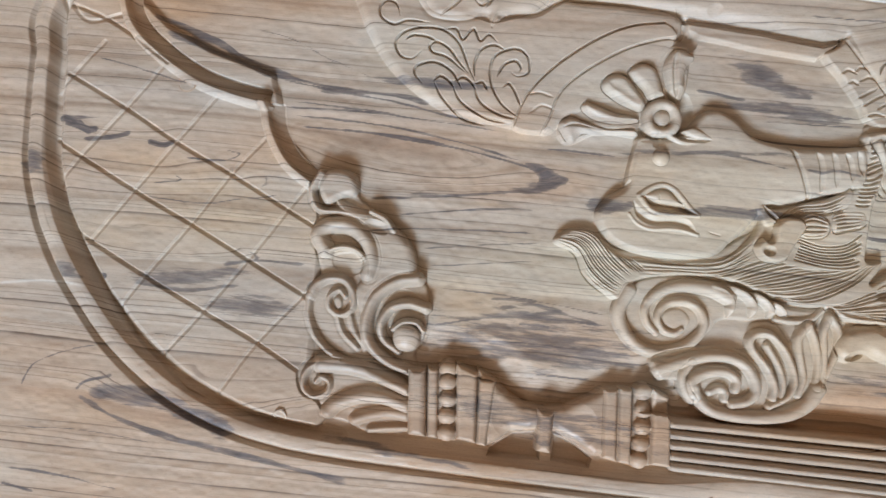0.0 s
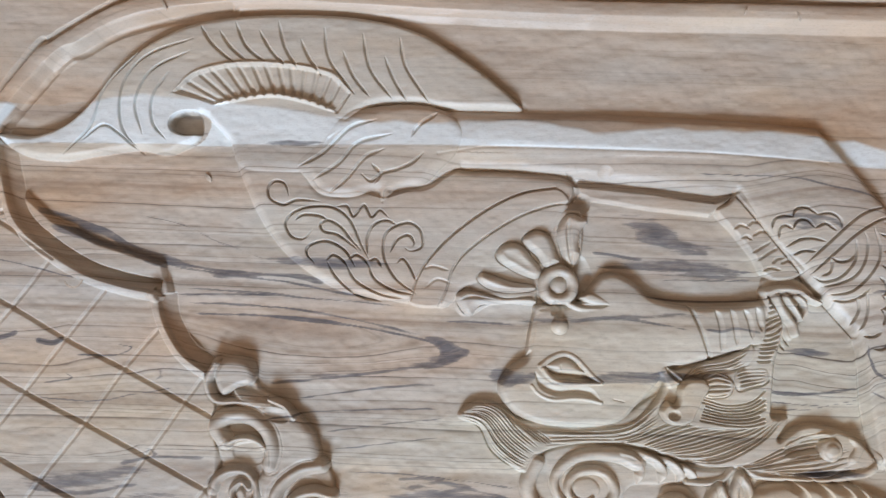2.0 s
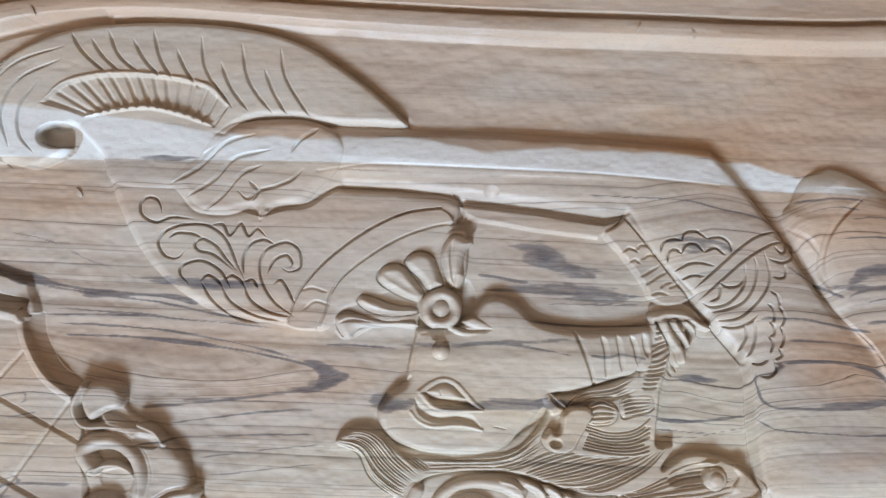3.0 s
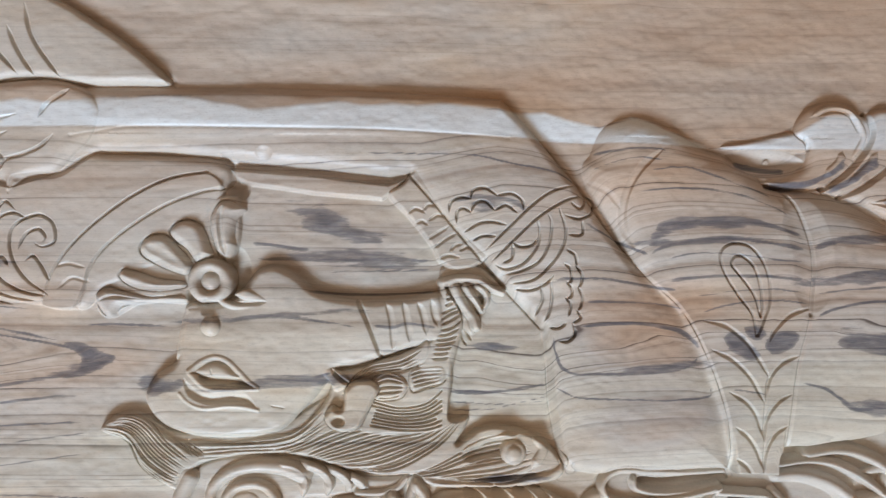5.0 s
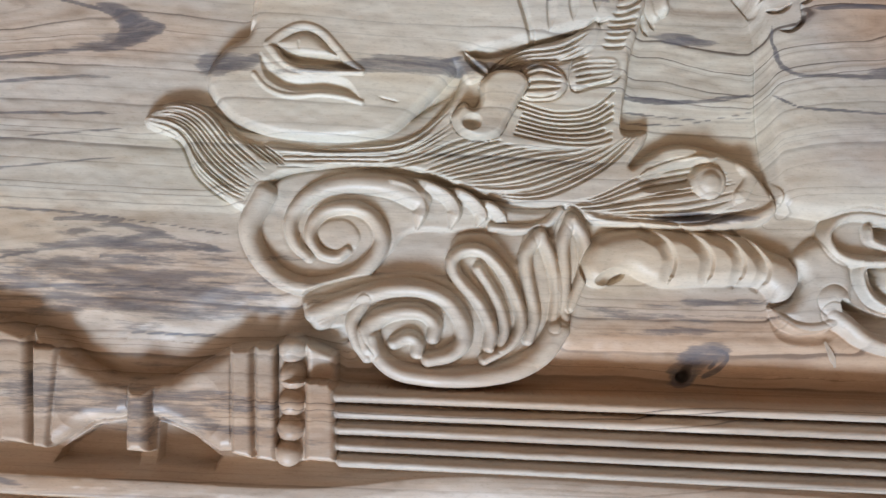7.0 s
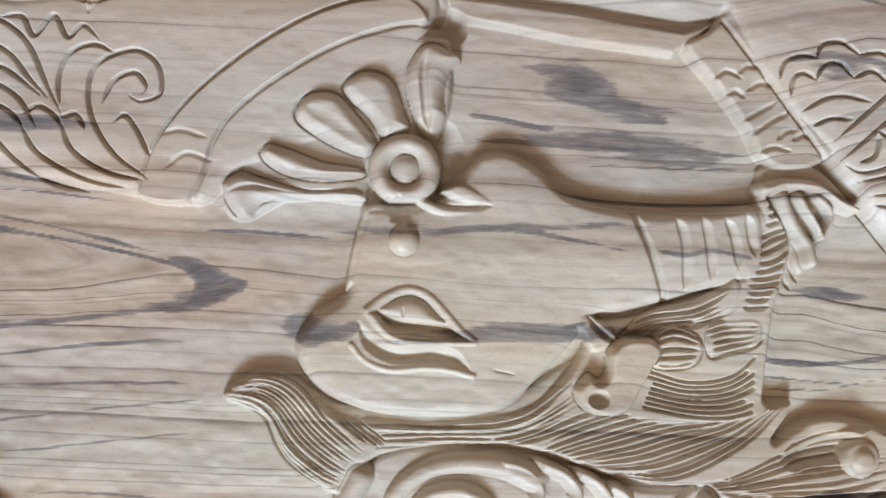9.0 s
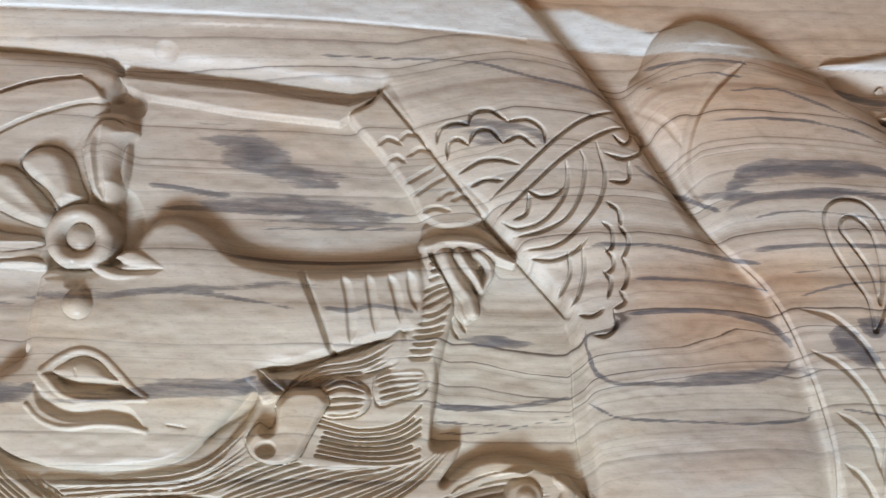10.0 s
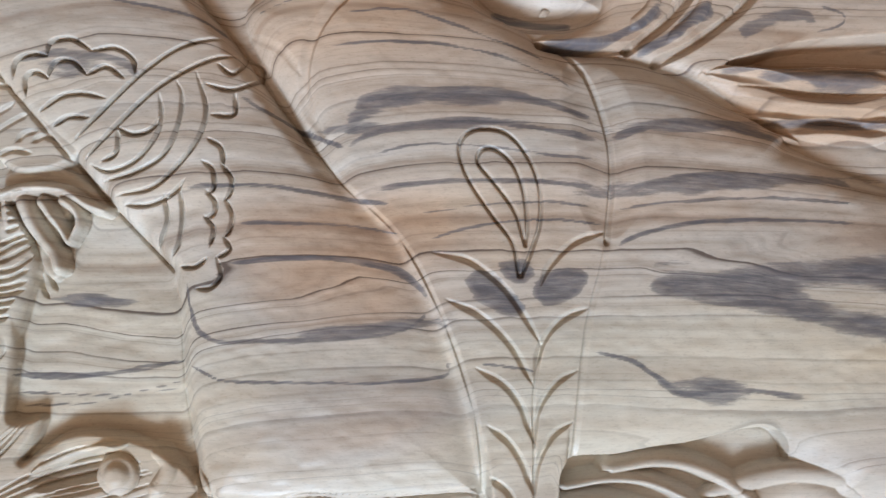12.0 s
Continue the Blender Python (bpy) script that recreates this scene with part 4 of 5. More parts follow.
groove([(666, -93), (677, -108), (669, -127), (650, -133)], 3, 4)
raised(RIBBON, [(668, -93), (689, -79), (709, -82), (719, -111), (717, -132), (700, -152), (674, -155), (650, -139), (666, -131), (676, -114)], 8, 10, base=0, dome=2, dome_width=20)
ball(RIBBON, (700, -131), 14, 5, base=8)
ridge([(647, -136), (664, -151), (689, -153), (708, -142), (717, -129)], 6, 7, base=4)
groove([(647, -144), (667, -161), (698, -161), (720, -142)], 5, 3, 8)

# ribbons of the sash
raised(RIBBON, [(701, -67), (710, -58), (731, -57), (767, -64), (843, -69), (840, -93), (812, -116), (789, -134), (760, -146), (731, -136), (721, -105), (703, -90)], 4, 5, base=-3)
raised(RIBBON, [(742, -71), (774, -75), (844, -77), (843, -89), (791, -91), (746, -84)], -5, 1.5, soft=1.2, lean=(0, -0.9))
raised(RIBBON, [(735, -107), (750, -108), (747, -122), (763, -134), (792, -125), (763, -140), (742, -130)], -5, 1.5, soft=1.2, lean=(0, -0.6))
raised(RIBBON, [(753, -108), (790, -111), (821, -106), (789, -120), (767, -125), (754, -121)], -4, 1.5, soft=1.2, lean=(0, -0.9))
roll(RIBBON, [(841, -71), (797, -69), (755, -64), (723, -59), (705, -64), (697, -77), (707, -93), (733, -100), (776, -100), (837, -93)], 6, 13, 0)
roll(RIBBON, [(836, -90), (795, -93), (760, -91), (738, -83), (735, -74)], 5.5, 10, 0)
roll(RIBBON, [(833, -98), (813, -114), (793, -128), (770, -141), (748, -140), (732, -127), (727, -110), (730, -103)], 5, 11, -2)
roll(RIBBON, [(819, -112), (787, -120), (765, -128), (751, -123), (750, -111)], 5.5, 11, -2)
raised(RIBBON, [(706, -131), (732, -143), (762, -151), (789, -141), (816, -122), (829, -133), (820, -159), (785, -180), (748, -177), (718, -160)], -8, 2, soft=1.2, lean=(0.15, -0.75))
raised(RIBBON, [(794, -139), (822, -118), (844, -109), (867, -108), (894, -115), (910, -132), (917, -155), (909, -163), (903, -145), (884, -130), (855, -129), (829, -148)], -10, 2, soft=1.2, lean=(-0.1, -1.15))
raised(RIBBON, [(838, -144), (853, -132), (875, -130), (893, -135), (901, -149), (898, -163), (872, -163), (828, -168)], 1, 8, base=-9, lean=(0, -0.25))
roll(RIBBON, [(699, -142), (712, -152), (730, -167), (759, -177), (789, -177), (815, -166), (836, -145), (856, -130), (882, -126)], 10, 15, -2, end_width=5, end_height=8, power=0.7)
roll(RIBBON, [(828, -157), (854, -153), (882, -153), (899, -164)], 5, 8, -3)
roll(RIBBON, [(837, -98), (867, -103), (893, -109), (908, -128), (913, -152)], 6, 13, 0)
raised(RIBBON, [(912, -55), (955, -55), (1002, -53), (1083, -59), (1067, -197), (924, -182), (920, -147), (913, -118), (905, -100)], -4, 4, base=-8)
roll(RIBBON, [(949, -66), (982, -65), (1008, -71), (1037, -88), (1064, -115)], 13, 16, -6, power=1.0, other=0.45, crease=0)
roll(RIBBON, [(913, -74), (948, -73), (980, -81), (1012, -101), (1036, -123), (1054, -144)], 10, 16, -6, power=1.0, other=0.5, crease=0)
roll(RIBBON, [(909, -87), (939, -89), (971, -102), (993, -120), (1001, -134)], 10, 15, -6, end_width=12, power=0.8, other=1.0, crease=0)
roll(RIBBON, [(902, -105), (916, -124), (921, -148)], 7, 12, -4)
roll(RIBBON, [(917, -160), (939, -156), (965, -161), (997, -177), (1028, -195)], 11, 15, -8, power=1.0, other=0.5, crease=0)
roll(RIBBON, [(915, -186), (932, -176), (963, -177), (991, -190)], 8, 13, -6, power=1.0, other=0.6, crease=0)
ball(RIBBON, [(906, -189)][0], 18, 8, base=-5)
roll(RIBBON, [(984, -132), (1009, -125), (1036, -125)], 6, 11, -4)
roll(RIBBON, [(996, -150), (1026, -140), (1048, -140)], 5, 10, -4)
roll(RIBBON, [(1052, -109), (1084, -98), (1110, -106), (1135, -126)], 16, 10, -4, power=0.6)
ridge([(1010, -95), (1090, -85), (1180, -110), (1300, -125)], 9, 10, base=0, who=RIBBON)
ridge([(1000, -135), (1080, -122), (1180, -145), (1300, -160)], 9, 10, base=0, who=RIBBON)

# ---- leaf sprays behind the shoulder ----
SPRAY = owner("leaf_spray")
hollow((932, 287), 52, 17, 13, -8)
raised(SPRAY, [(881, 311), (930, 316), (977, 322), (994, 317), (991, 296), (938, 303)], 6, 7, base=1)
raised(SPRAY, [(972, 319), (978, 336), (995, 350), (1022, 355), (1047, 348), (1059, 334), (1080, 342), (1105, 337), (1120, 319), (1123, 313), (1161, 316), (1229, 304), (1258, 219), (1205, 163), (1142, 167), (1103, 186), (1066, 215), (1047, 227), (1013, 240), (974, 250), (937, 257), (925, 263), (951, 267), (978, 278), (986, 295), (982, 308)], 6, 10, base=1, dome=5, dome_width=30)
ridge([(992, 338), (1011, 346), (1034, 342), (1049, 326), (1052, 305), (1035, 282)], 3.5, 3)
groove([(1001, 338), (1020, 343), (1040, 337), (1047, 315)], 3, 4)
for cut in ([(1063, 335), (1066, 313), (1057, 294), (1033, 270), (999, 249)], [(1122, 313), (1112, 294), (1090, 273), (1050, 249), (1021, 238)], [(930, 259), (964, 252), (1000, 251)]):
    groove(cut, 4.5, 8, 4.5, taper=False)
groove([(983, 315), (988, 305), (985, 295)], 3, 2.5)
ridge([(1025, 291), (1019, 279), (1001, 265)], 5, 3)
ridge([(1068, 287), (1052, 268), (1029, 253)], 5, 3)
raised(SPRAY, [(1074, 232), (1102, 239), (1132, 244), (1169, 245), (1234, 242), (1230, 217), (1155, 223), (1113, 225)], -10, 4, soft=1.2)
ridge([(1055, 226), (1096, 220), (1136, 213), (1209, 205)], 7, 7)
for cut in ([(1059, 227), (1099, 219), (1139, 205), (1202, 198)], [(1076, 207), (1106, 195), (1147, 187), (1209, 179)], [(1094, 189), (1119, 181), (1156, 179), (1207, 168)]):
    groove(cut, 5, 10, 9)

# ---- the wood's own figure, stored on the surface ----
Z += 0.30 * rough(9, 5, 8) + 0.35 * rough(22, 12, 9) + np.where(GY > 400 - 0.09 * GX, 0.9, 0.1) * rough(55, 40, 10)
mean = sum(np.roll(np.roll(Z, i, 0), j, 1) for i in (-1, 0, 1) for j in (-1, 0, 1)) / 9
Z += 0.25 * (mean - Z)
def settled(field, reach):
    """The field with bumps smaller than reach cells ironed out."""
    for axis in (0, 1):
        total = np.cumsum(np.insert(np.pad(field, [(reach, reach) if k == axis else (0, 0) for k in (0, 1)], mode="edge"), 0, 0, axis=axis), axis=axis)
        n = 2 * reach
        field = (total[n:] - total[:-n])[: field.shape[0]] / n if axis == 0 else (total[:, n:] - total[:, :-n])[:, : field.shape[1]] / n
    return field


bend = 0.45 + 0.75 * np.clip((GX - 520) / 90, 0, 1)
lie = GY + 0.095 * GX - bend * settled(Z, 9)
ring = (lie + 7 * rough(520, 400, 21) + 3 * rough(260, 70, 22)) / 9.0
warp_x, warp_y = 9 * rough(45, 14, 51) + 4 * rough(16, 6, 52), 2.5 * rough(70, 16, 53) + 1.2 * rough(20, 7, 54)
streak = np.zeros(GX.shape)
CATHEDRALS = [  # tip, way it points, length and half height of the arch, surface height, rings lifted, dark depth behind the tip, how dark
    ((143, 125), 1, 230, 40, 0, 5, 0.30, 0.0), ((983, 66), -1, 210, 34, 12, 4, 0.3, 0.3), ((831, 67), 1, 170, 34, 18, 3, 0.10, 0.3),
    ((-522, -147), -1, 220, 60, 12, 5, 0.16, 0.2), ((-242, 123), 1, 200, 40, 9, 3, 0.06, 0.5), ((-248, 27), 1, 160, 24, 9, 3, 0.1, 0.5), ((141, -58), 1, 260, 30, 0, 3, 0.12, 0.5),
    ((-523, 206), -1, 100, 16, 9, 2, 0.3, 0.8),
]
for (x, y), way, length, half, level, lift, depth, much in CATHEDRALS:
    u, v = way * (GX + warp_x - x) / length, (lie + bend * level + warp_y - y - 0.095 * x) / half
    c = u + v * v
    hold = np.clip(1.6 + u, 0, 1) * (u < 0.05)
    ring += lift * np.clip(-c, 0, 1.2) * hold
    streak = np.maximum(streak, much * 0.82 * np.clip(-c / 0.05, 0, 1) * np.clip((c + depth) / (0.4 * depth), 0, 1) * np.clip(1.1 + u * 1.1, 0, 1) * hold)
for (x, y), rx, ry, lift in (((341, 115), 170, 26, 1.5),):
    ring += lift * np.exp(-(((GX - x) / rx) ** 2) - ((lie + 4 - y - 0.095 * x) / ry) ** 2)
joint = np.interp(GX, [-700, 0, 400, 1290], [436, 416, 389, 330])
sap = np.zeros(GX.shape)
def stain(at, rx, ry, turn, much, warp=1.0):
    """A slate-grey patch, mostly mineral stain, under the horn painted shade too: centre, half length, half height,
    turn, strength.
    """
    c, s = math.cos(radians(turn - 4)), math.sin(radians(turn - 4))
    px, py = GX + warp * 1.4 * warp_x - at[0], GY + warp * 1.3 * warp_y - at[1]
    np.maximum(streak, 0.88 * much * np.exp(-((((px * c + py * s) / rx) ** 2 + ((py * c - px * s) / ry) ** 2) ** 1.3)), out=streak)


swell, fade = rough(50, 14, 71), rough(38, 11, 72)


def blot(points, soft, much):
    """A slate-grey stain that fills an outline, fading over soft millimetres."""
    line = smooth(points, True) + 0.0
    win, far, _, _ = away(line, 3 * soft, True)
    depth = np.where(within(line, win), far, -far) + 0.35 * warp_y[win] + 0.08 * warp_x[win]
    streak[win] = np.maximum(streak[win], much * np.clip(depth / (2.2 * soft) + 0.4, 0, 1) * (0.85 + 0.2 * fade[win]))


def vein(way, half, much, store=None):
    """A dark growth line: its way over the surface, half width, strength."""
    line = smooth(way)
    win, far, side, gone = away(line, 3 * half + 8)
    swing = side * far + 0.45 * warp_y[win]
    thick = half * (0.78 + 0.35 * swell[win])
    into = streak if store is None else store
    into[win] = np.maximum(into[win], much * (0.86 + 0.24 * fade[win]) * np.exp(-np.abs(swing / thick) ** 3) * np.clip(np.minimum(gone, 1 - gone) / 0.12 + 0.25, 0, 1))


stain((412, 260), 60, 14, -20, 0.75)
stain((424, 220), 90, 8, -3, 0.7)
blot([(90, 151), (112, 149), (128, 139), (146, 128), (135, 120), (114, 111), (86, 109), (99, 118), (108, 129), (100, 140)], 4, 1.15)
blot([(-54, 112), (-7, 111), (37, 113), (74, 117), (103, 127), (110, 116), (86, 109), (41, 107), (-7, 106), (-55, 107)], 6, 0.75)
blot([(99, 143), (120, 142), (142, 128), (119, 115), (95, 113), (112, 128)], 4, 0.95)
vein([(-125, 193), (-50, 182), (17, 167), (69, 153), (106, 139), (134, 122)], 1.8, 1.0)
vein([(-230, 262), (-155, 246), (-80, 231), (-35, 220), (17, 206)], 2.2, 0.95)
vein([(-117, 103), (-50, 105), (17, 108), (83, 112), (131, 119)], 2.6, 0.8)
blot([(854, 86), (866, 92), (881, 79), (894, 61), (886, 56), (869, 64), (858, 74)], 4, 1.0)
blot([(877, 95), (897, 95), (902, 84), (888, 80)], 4, 1.0)
blot([(901, 75), (916, 85), (934, 86), (941, 76), (927, 63), (908, 61)], 4, 1.0)
blot([(986, 68), (1007, 76), (1051, 74), (1105, 73), (1196, 68), (1192, 41), (1138, 51), (1102, 52), (1136, 36), (1190, 23), (1187, 1), (1142, 13), (1099, 30), (1056, 43), (1013, 53)], 6, 0.9)
blot([(787, 224), (817, 231), (858, 227), (887, 223), (896, 216), (878, 213), (840, 217), (815, 215), (790, 214)], 4, 0.9)
blot([(776, 201), (785, 217), (815, 217), (793, 208), (788, 198)], 4, 0.7)
stain((839, 202), 80, 5, 2, 0.7)
stain((1104, 67), 110, 6, 4, 0.8)
stain((779, 57), 60, 6, 6, 0.85)
stain((1026, -15), 40, 7, -10, 0.8)
stain((579, 98), 30, 6, 0, 0.95)
stain((97, -54), 70, 10, -4, 0.6)
stain((141, -87), 90, 6, -5, 0.5)
stain((-352, 1), 100, 14, 6, 0.6)
stain((-269, -36), 80, 18, 0, 0.5)
stain((359, 81), 120, 7, 2, 0.7)
stain((195, 93), 30, 10, 0, 0.75)
stain((-30, 253), 90, 7, -2, 0.7)
stain((319, 159), 150, 5, 2, 0.55)
stain((1140, 213), 60, 6, -4, 0.75)
stain((1156, 178), 60, 6, -4, 0.75)
stain((1039, 185), 110, 6, 2, 0.6)
stain((1065, 138), 150, 6, 2, 0.6)
stain((-56, 409), 40, 4, 0, 0.7)
stain((-551, 153), 16, 16, 0, 0.85)
stain((-503, 8), 22, 8, -20, 0.8)
stain((-63, -227), 120, 6, -8, 0.6)
stain((588, 263), 30, 12, 0, 0.6)
# dark strip along the cut at the hair's lower edge
stain((586, -55), 45, 5, 0, 1.0)
# ground under the horn: grey stain with the shade there painted in
stain([(561, -136)][0], 95, 10, -2, 0.45)
stain([(613, -128)][0], 60, 5, 0, 0.5)
stain([(550, -150)][0], 80, 5, 4, 0.45)
stain((461, 208), 60, 7, 0, 0.6)
# broad grey patches that darken the baluster and the ground above it
stain((105, -87), 190, 48, -4, 0.5)
stain((110, -184), 170, 34, -6, 0.46)
stain((127, -97), 110, 20, 0, 0.42)
vein([(42, -29), (76, -30), (106, -33)], 2.5, 0.8)
vein([(80, -53), (130, -47), (189, -63)], 3.5, 0.7)
vein([(79, -61), (99, -62), (124, -66)], 2.5, 0.7)
vein([(29, -85), (102, -91), (177, -95), (242, -105)], 3.0, 0.75)
vein([(100, -126), (175, -134)], 1.6, 0.8)
# knot near the shaft: dark mottled rings round a black hole
blot([(558, -193), (566, -175), (581, -164), (603, -161), (615, -171), (611, -181), (594, -188), (582, -199), (565, -201)], 6, 0.8)
blot([(567, -198), (569, -183), (580, -174), (590, -169), (597, -172), (589, -180), (584, -194), (576, -201)], 4, 1.7)
vein([(592, -165), (606, -170), (612, -178), (604, -188), (590, -195)], 2.2, 1.3)
vein([(584, -183), (596, -177), (602, -180), (596, -187)], 1.8, 1.3)
stain([(576, -194)][0], 9, 8, 10, 3.0, 0.3)
stain((-462, 2), 5, 3.5, 0, 2.0, 0.0)
vein([(682, 114), (721, 114), (767, 109), (803, 98), (820, 84), (826, 70)], 3.2, 0.95)
vein([(826, 70), (817, 59), (793, 53), (751, 54), (706, 57), (675, 59), (660, 71), (655, 92), (655, 110)], 2.4, 0.9)
vein([(649, 48), (677, 33), (730, 25), (775, 20), (829, 18), (834, 26), (843, 25)], 1.7, 0.95)
vein([(663, 172), (708, 168), (753, 158), (790, 149), (804, 145)], 1.8, 0.8)
vein([(706, 233), (732, 215), (758, 199), (776, 190)], 2.2, 0.8)
vein([(446, 339), (511, 332), (577, 324), (621, 311), (675, 296), (705, 276)], 1.6, 0.75)
vein([(692, 142), (733, 139), (779, 132), (815, 121)], 1.4, 0.65)
vein([(549, 274), (586, 275), (626, 263), (634, 247)], 5, 0.65)
vein([(526, 51), (568, 47), (612, 44), (642, 50)], 1.6, 0.9)
vein([(527, 38), (593, 29), (643, 29)], 1.4, 0.7)
vein([(721, 315), (761, 317), (799, 314), (808, 309)], 1.8, 0.75)
vein([(716, 294), (750, 304), (779, 305), (802, 299)], 1.8, 0.8)
vein([(791, 222), (808, 227), (846, 226), (885, 221), (913, 215), (941, 204), (965, 192)], 5.0, 0.85)
vein([(776, 190), (795, 198), (834, 203), (872, 202), (910, 193), (938, 186), (964, 178)], 3.0, 0.85)
vein([(789, 182), (832, 187), (879, 181), (926, 171), (965, 163)], 1.7, 0.75)
vein([(790, 156), (838, 158), (905, 153), (962, 142)], 2.4, 0.8)
vein([(821, 136), (864, 139), (922, 137), (960, 128)], 1.6, 0.75)
vein([(828, 117), (872, 124), (920, 123), (958, 116)], 1.4, 0.7)
vein([(777, 288), (830, 288), (867, 274), (909, 256), (941, 239)], 1.6, 0.7)
vein([(765, 265), (827, 264), (879, 254), (926, 235), (958, 215)], 1.6, 0.7)
vein([(970, 177), (1004, 187), (1039, 187), (1079, 178), (1113, 167)], 3.6, 0.75)
vein([(967, 139), (1013, 144), (1073, 142), (1124, 137), (1168, 127)], 4.2, 0.8)
vein([(966, 127), (1021, 128), (1081, 124), (1166, 113)], 1.6, 0.75)
vein([(961, 97), (987, 106), (1038, 110), (1098, 105), (1163, 97)], 1.8, 0.8)
vein([(935, 26), (965, 15), (983, 2), (1006, -15), (1050, -17), (1099, -29)], 3.2, 0.9)
vein([(857, 25), (887, 18), (896, 14)], 1.6, 0.8)
vein([(115, 168), (163, 164), (215, 157)], 1.7, 0.75)
vein([(278, 160), (319, 160), (360, 154), (402, 144), (431, 136)], 2.2, 0.75)
vein([(311, 84), (344, 84), (373, 84), (395, 89)], 3.6, 0.75)
vein([(189, 98), (212, 92), (229, 95)], 7, 0.75)
vein([(313, 245), (343, 240), (381, 231)], 4, 0.85)
vein([(392, 272), (409, 261), (434, 242), (469, 232)], 6, 0.65)
vein([(312, 228), (363, 222), (424, 215), (530, 205)], 2.8, 0.8)
vein([(397, 204), (449, 200), (520, 195)], 1.6, 0.7)
vein([(370, 184), (426, 174), (528, 169)], 2.6, 0.8)
vein([(445, 139), (466, 134), (488, 136), (523, 128)], 3.6, 0.75)
vein([(530, 49), (576, 44), (646, 49)], 1.6, 0.9)
vein([(529, 28), (584, 26), (650, 35)], 1.3, 0.7)
vein([(-185, 248), (-80, 240), (-35, 228)], 5, 0.8)
vein([(-230, 225), (-155, 221), (-80, 213), (-35, 206)], 2, 0.75)
vein([(-230, 214), (-140, 206), (-50, 191), (32, 170), (98, 149)], 1.8, 0.8)
vein([(-80, 83), (-6, 88), (69, 90), (113, 86)], 2, 0.8)
vein([(-124, 60), (-35, 64), (113, 56)], 1.8, 0.75)
vein([(-50, 38), (31, 42), (113, 44)], 1.5, 0.7)
vein([(-43, 16), (39, 17), (113, 22)], 1.5, 0.7)
vein([(-35, -14), (68, -25), (200, -50)], 1.5, 0.65)
vein([(-35, -63), (68, -52), (200, -63)], 2, 0.8)
vein([(53, -40), (98, -36), (142, -47)], 6, 0.65)
vein([(-28, -82), (68, -85), (156, -93), (243, -103)], 1.6, 0.9)
vein([(68, -96), (141, -111)], 3, 0.7)
vein([(-409, 352), (-360, 332), (-306, 305), (-283, 286), (-246, 275), (-208, 259)], 6, 0.95)
vein([(-413, 353), (-361, 336), (-308, 311), (-286, 295), (-256, 281), (-212, 263), (-137, 247), (-58, 237)], 3.5, 0.95)
vein([(-384, 326), (-324, 303), (-272, 281), (-234, 263)], 7, 0.75)
vein([(-210, 199), (-132, 193), (-42, 178), (55, 159)], 1.6, 0.9)
vein([(-220, 233), (-145, 225), (-40, 207), (57, 193)], 1.4, 0.75)
vein([(-270, 332), (-210, 313), (-158, 283)], 1.2, 0.65)
vein([(-232, 318), (-158, 286), (-113, 265)], 1.2, 0.65)
vein([(-529, 213), (-508, 208), (-493, 198), (-480, 190)], 5.5, 1.7)
vein([(-500, 206), (-486, 196), (-472, 196)], 6, 1.5)
vein([(-489, 182), (-452, 185), (-428, 191)], 4.5, 1.5)
vein([(-405, 179), (-384, 174), (-371, 179)], 3.5, 1.6)
vein([(-354, 157), (-302, 153), (-283, 162), (-302, 168)], 1.2, 0.85)
vein([(-398, 123), (-361, 127), (-369, 136)], 1.2, 0.85)
vein([(-413, 108), (-338, 97), (-286, 101), (-227, 108)], 1.2, 0.8)
vein([(-476, 292), (-408, 273), (-348, 254)], 1.5, 0.75)
vein([(-308, 16), (-263, 22), (-197, 16)], 3, 0.7)
vein([(-426, -6), (-352, -15), (-278, -10)], 4, 0.7)
vein([(-496, -150), (-444, -178), (-370, -207), (-296, -224), (-209, -246), (-136, -263)], 5, 0.85)
vein([(-481, -149), (-415, -152), (-348, -174), (-282, -203)], 18, 0.75)
vein([(-495, -147), (-482, -135), (-445, -126)], 3, 0.8)
vein([(-570, -146), (-549, -113), (-505, -96), (-460, -87)], 1.3, 0.7)
vein([(-591, -191), (-480, -198), (-370, -219)], 1.2, 0.65)
vein([(-590, -244), (-516, -254), (-428, -275)], 1.8, 0.75)
vein([(-590, -265), (-545, -276)], 2, 0.8)
vein([(931, 259), (973, 257), (1007, 266), (1028, 280)], 7, 0.9)
vein([(1005, 248), (1033, 256), (1059, 273), (1070, 276)], 7, 0.9)
vein([(1085, 252), (1115, 265), (1144, 265), (1147, 253)], 8, 0.62)
vein([(1155, 273), (1175, 264), (1171, 255), (1146, 250)], 2, 0.5)
vein([(895, 290), (927, 282), (962, 276)], 7, 0.8)
vein([(1064, 227), (1110, 225), (1152, 218), (1204, 211)], 5, 0.7)
sap_low = np.interp(GX, [-700] + [p[0] for p in [(-379, 431), (-92, 410), (195, 391), (482, 361), (698, 331)]] + [p[0] for p in [(738, 326), (882, 308), (981, 299), (1109, 286), (1193, 276)]] + [1290], [445] + [p[1] for p in [(-379, 431), (-92, 410), (195, 391), (482, 361), (698, 331)]] + [p[1] for p in [(738, 326), (882, 308), (981, 299), (1109, 286), (1193, 276)]] + [318])
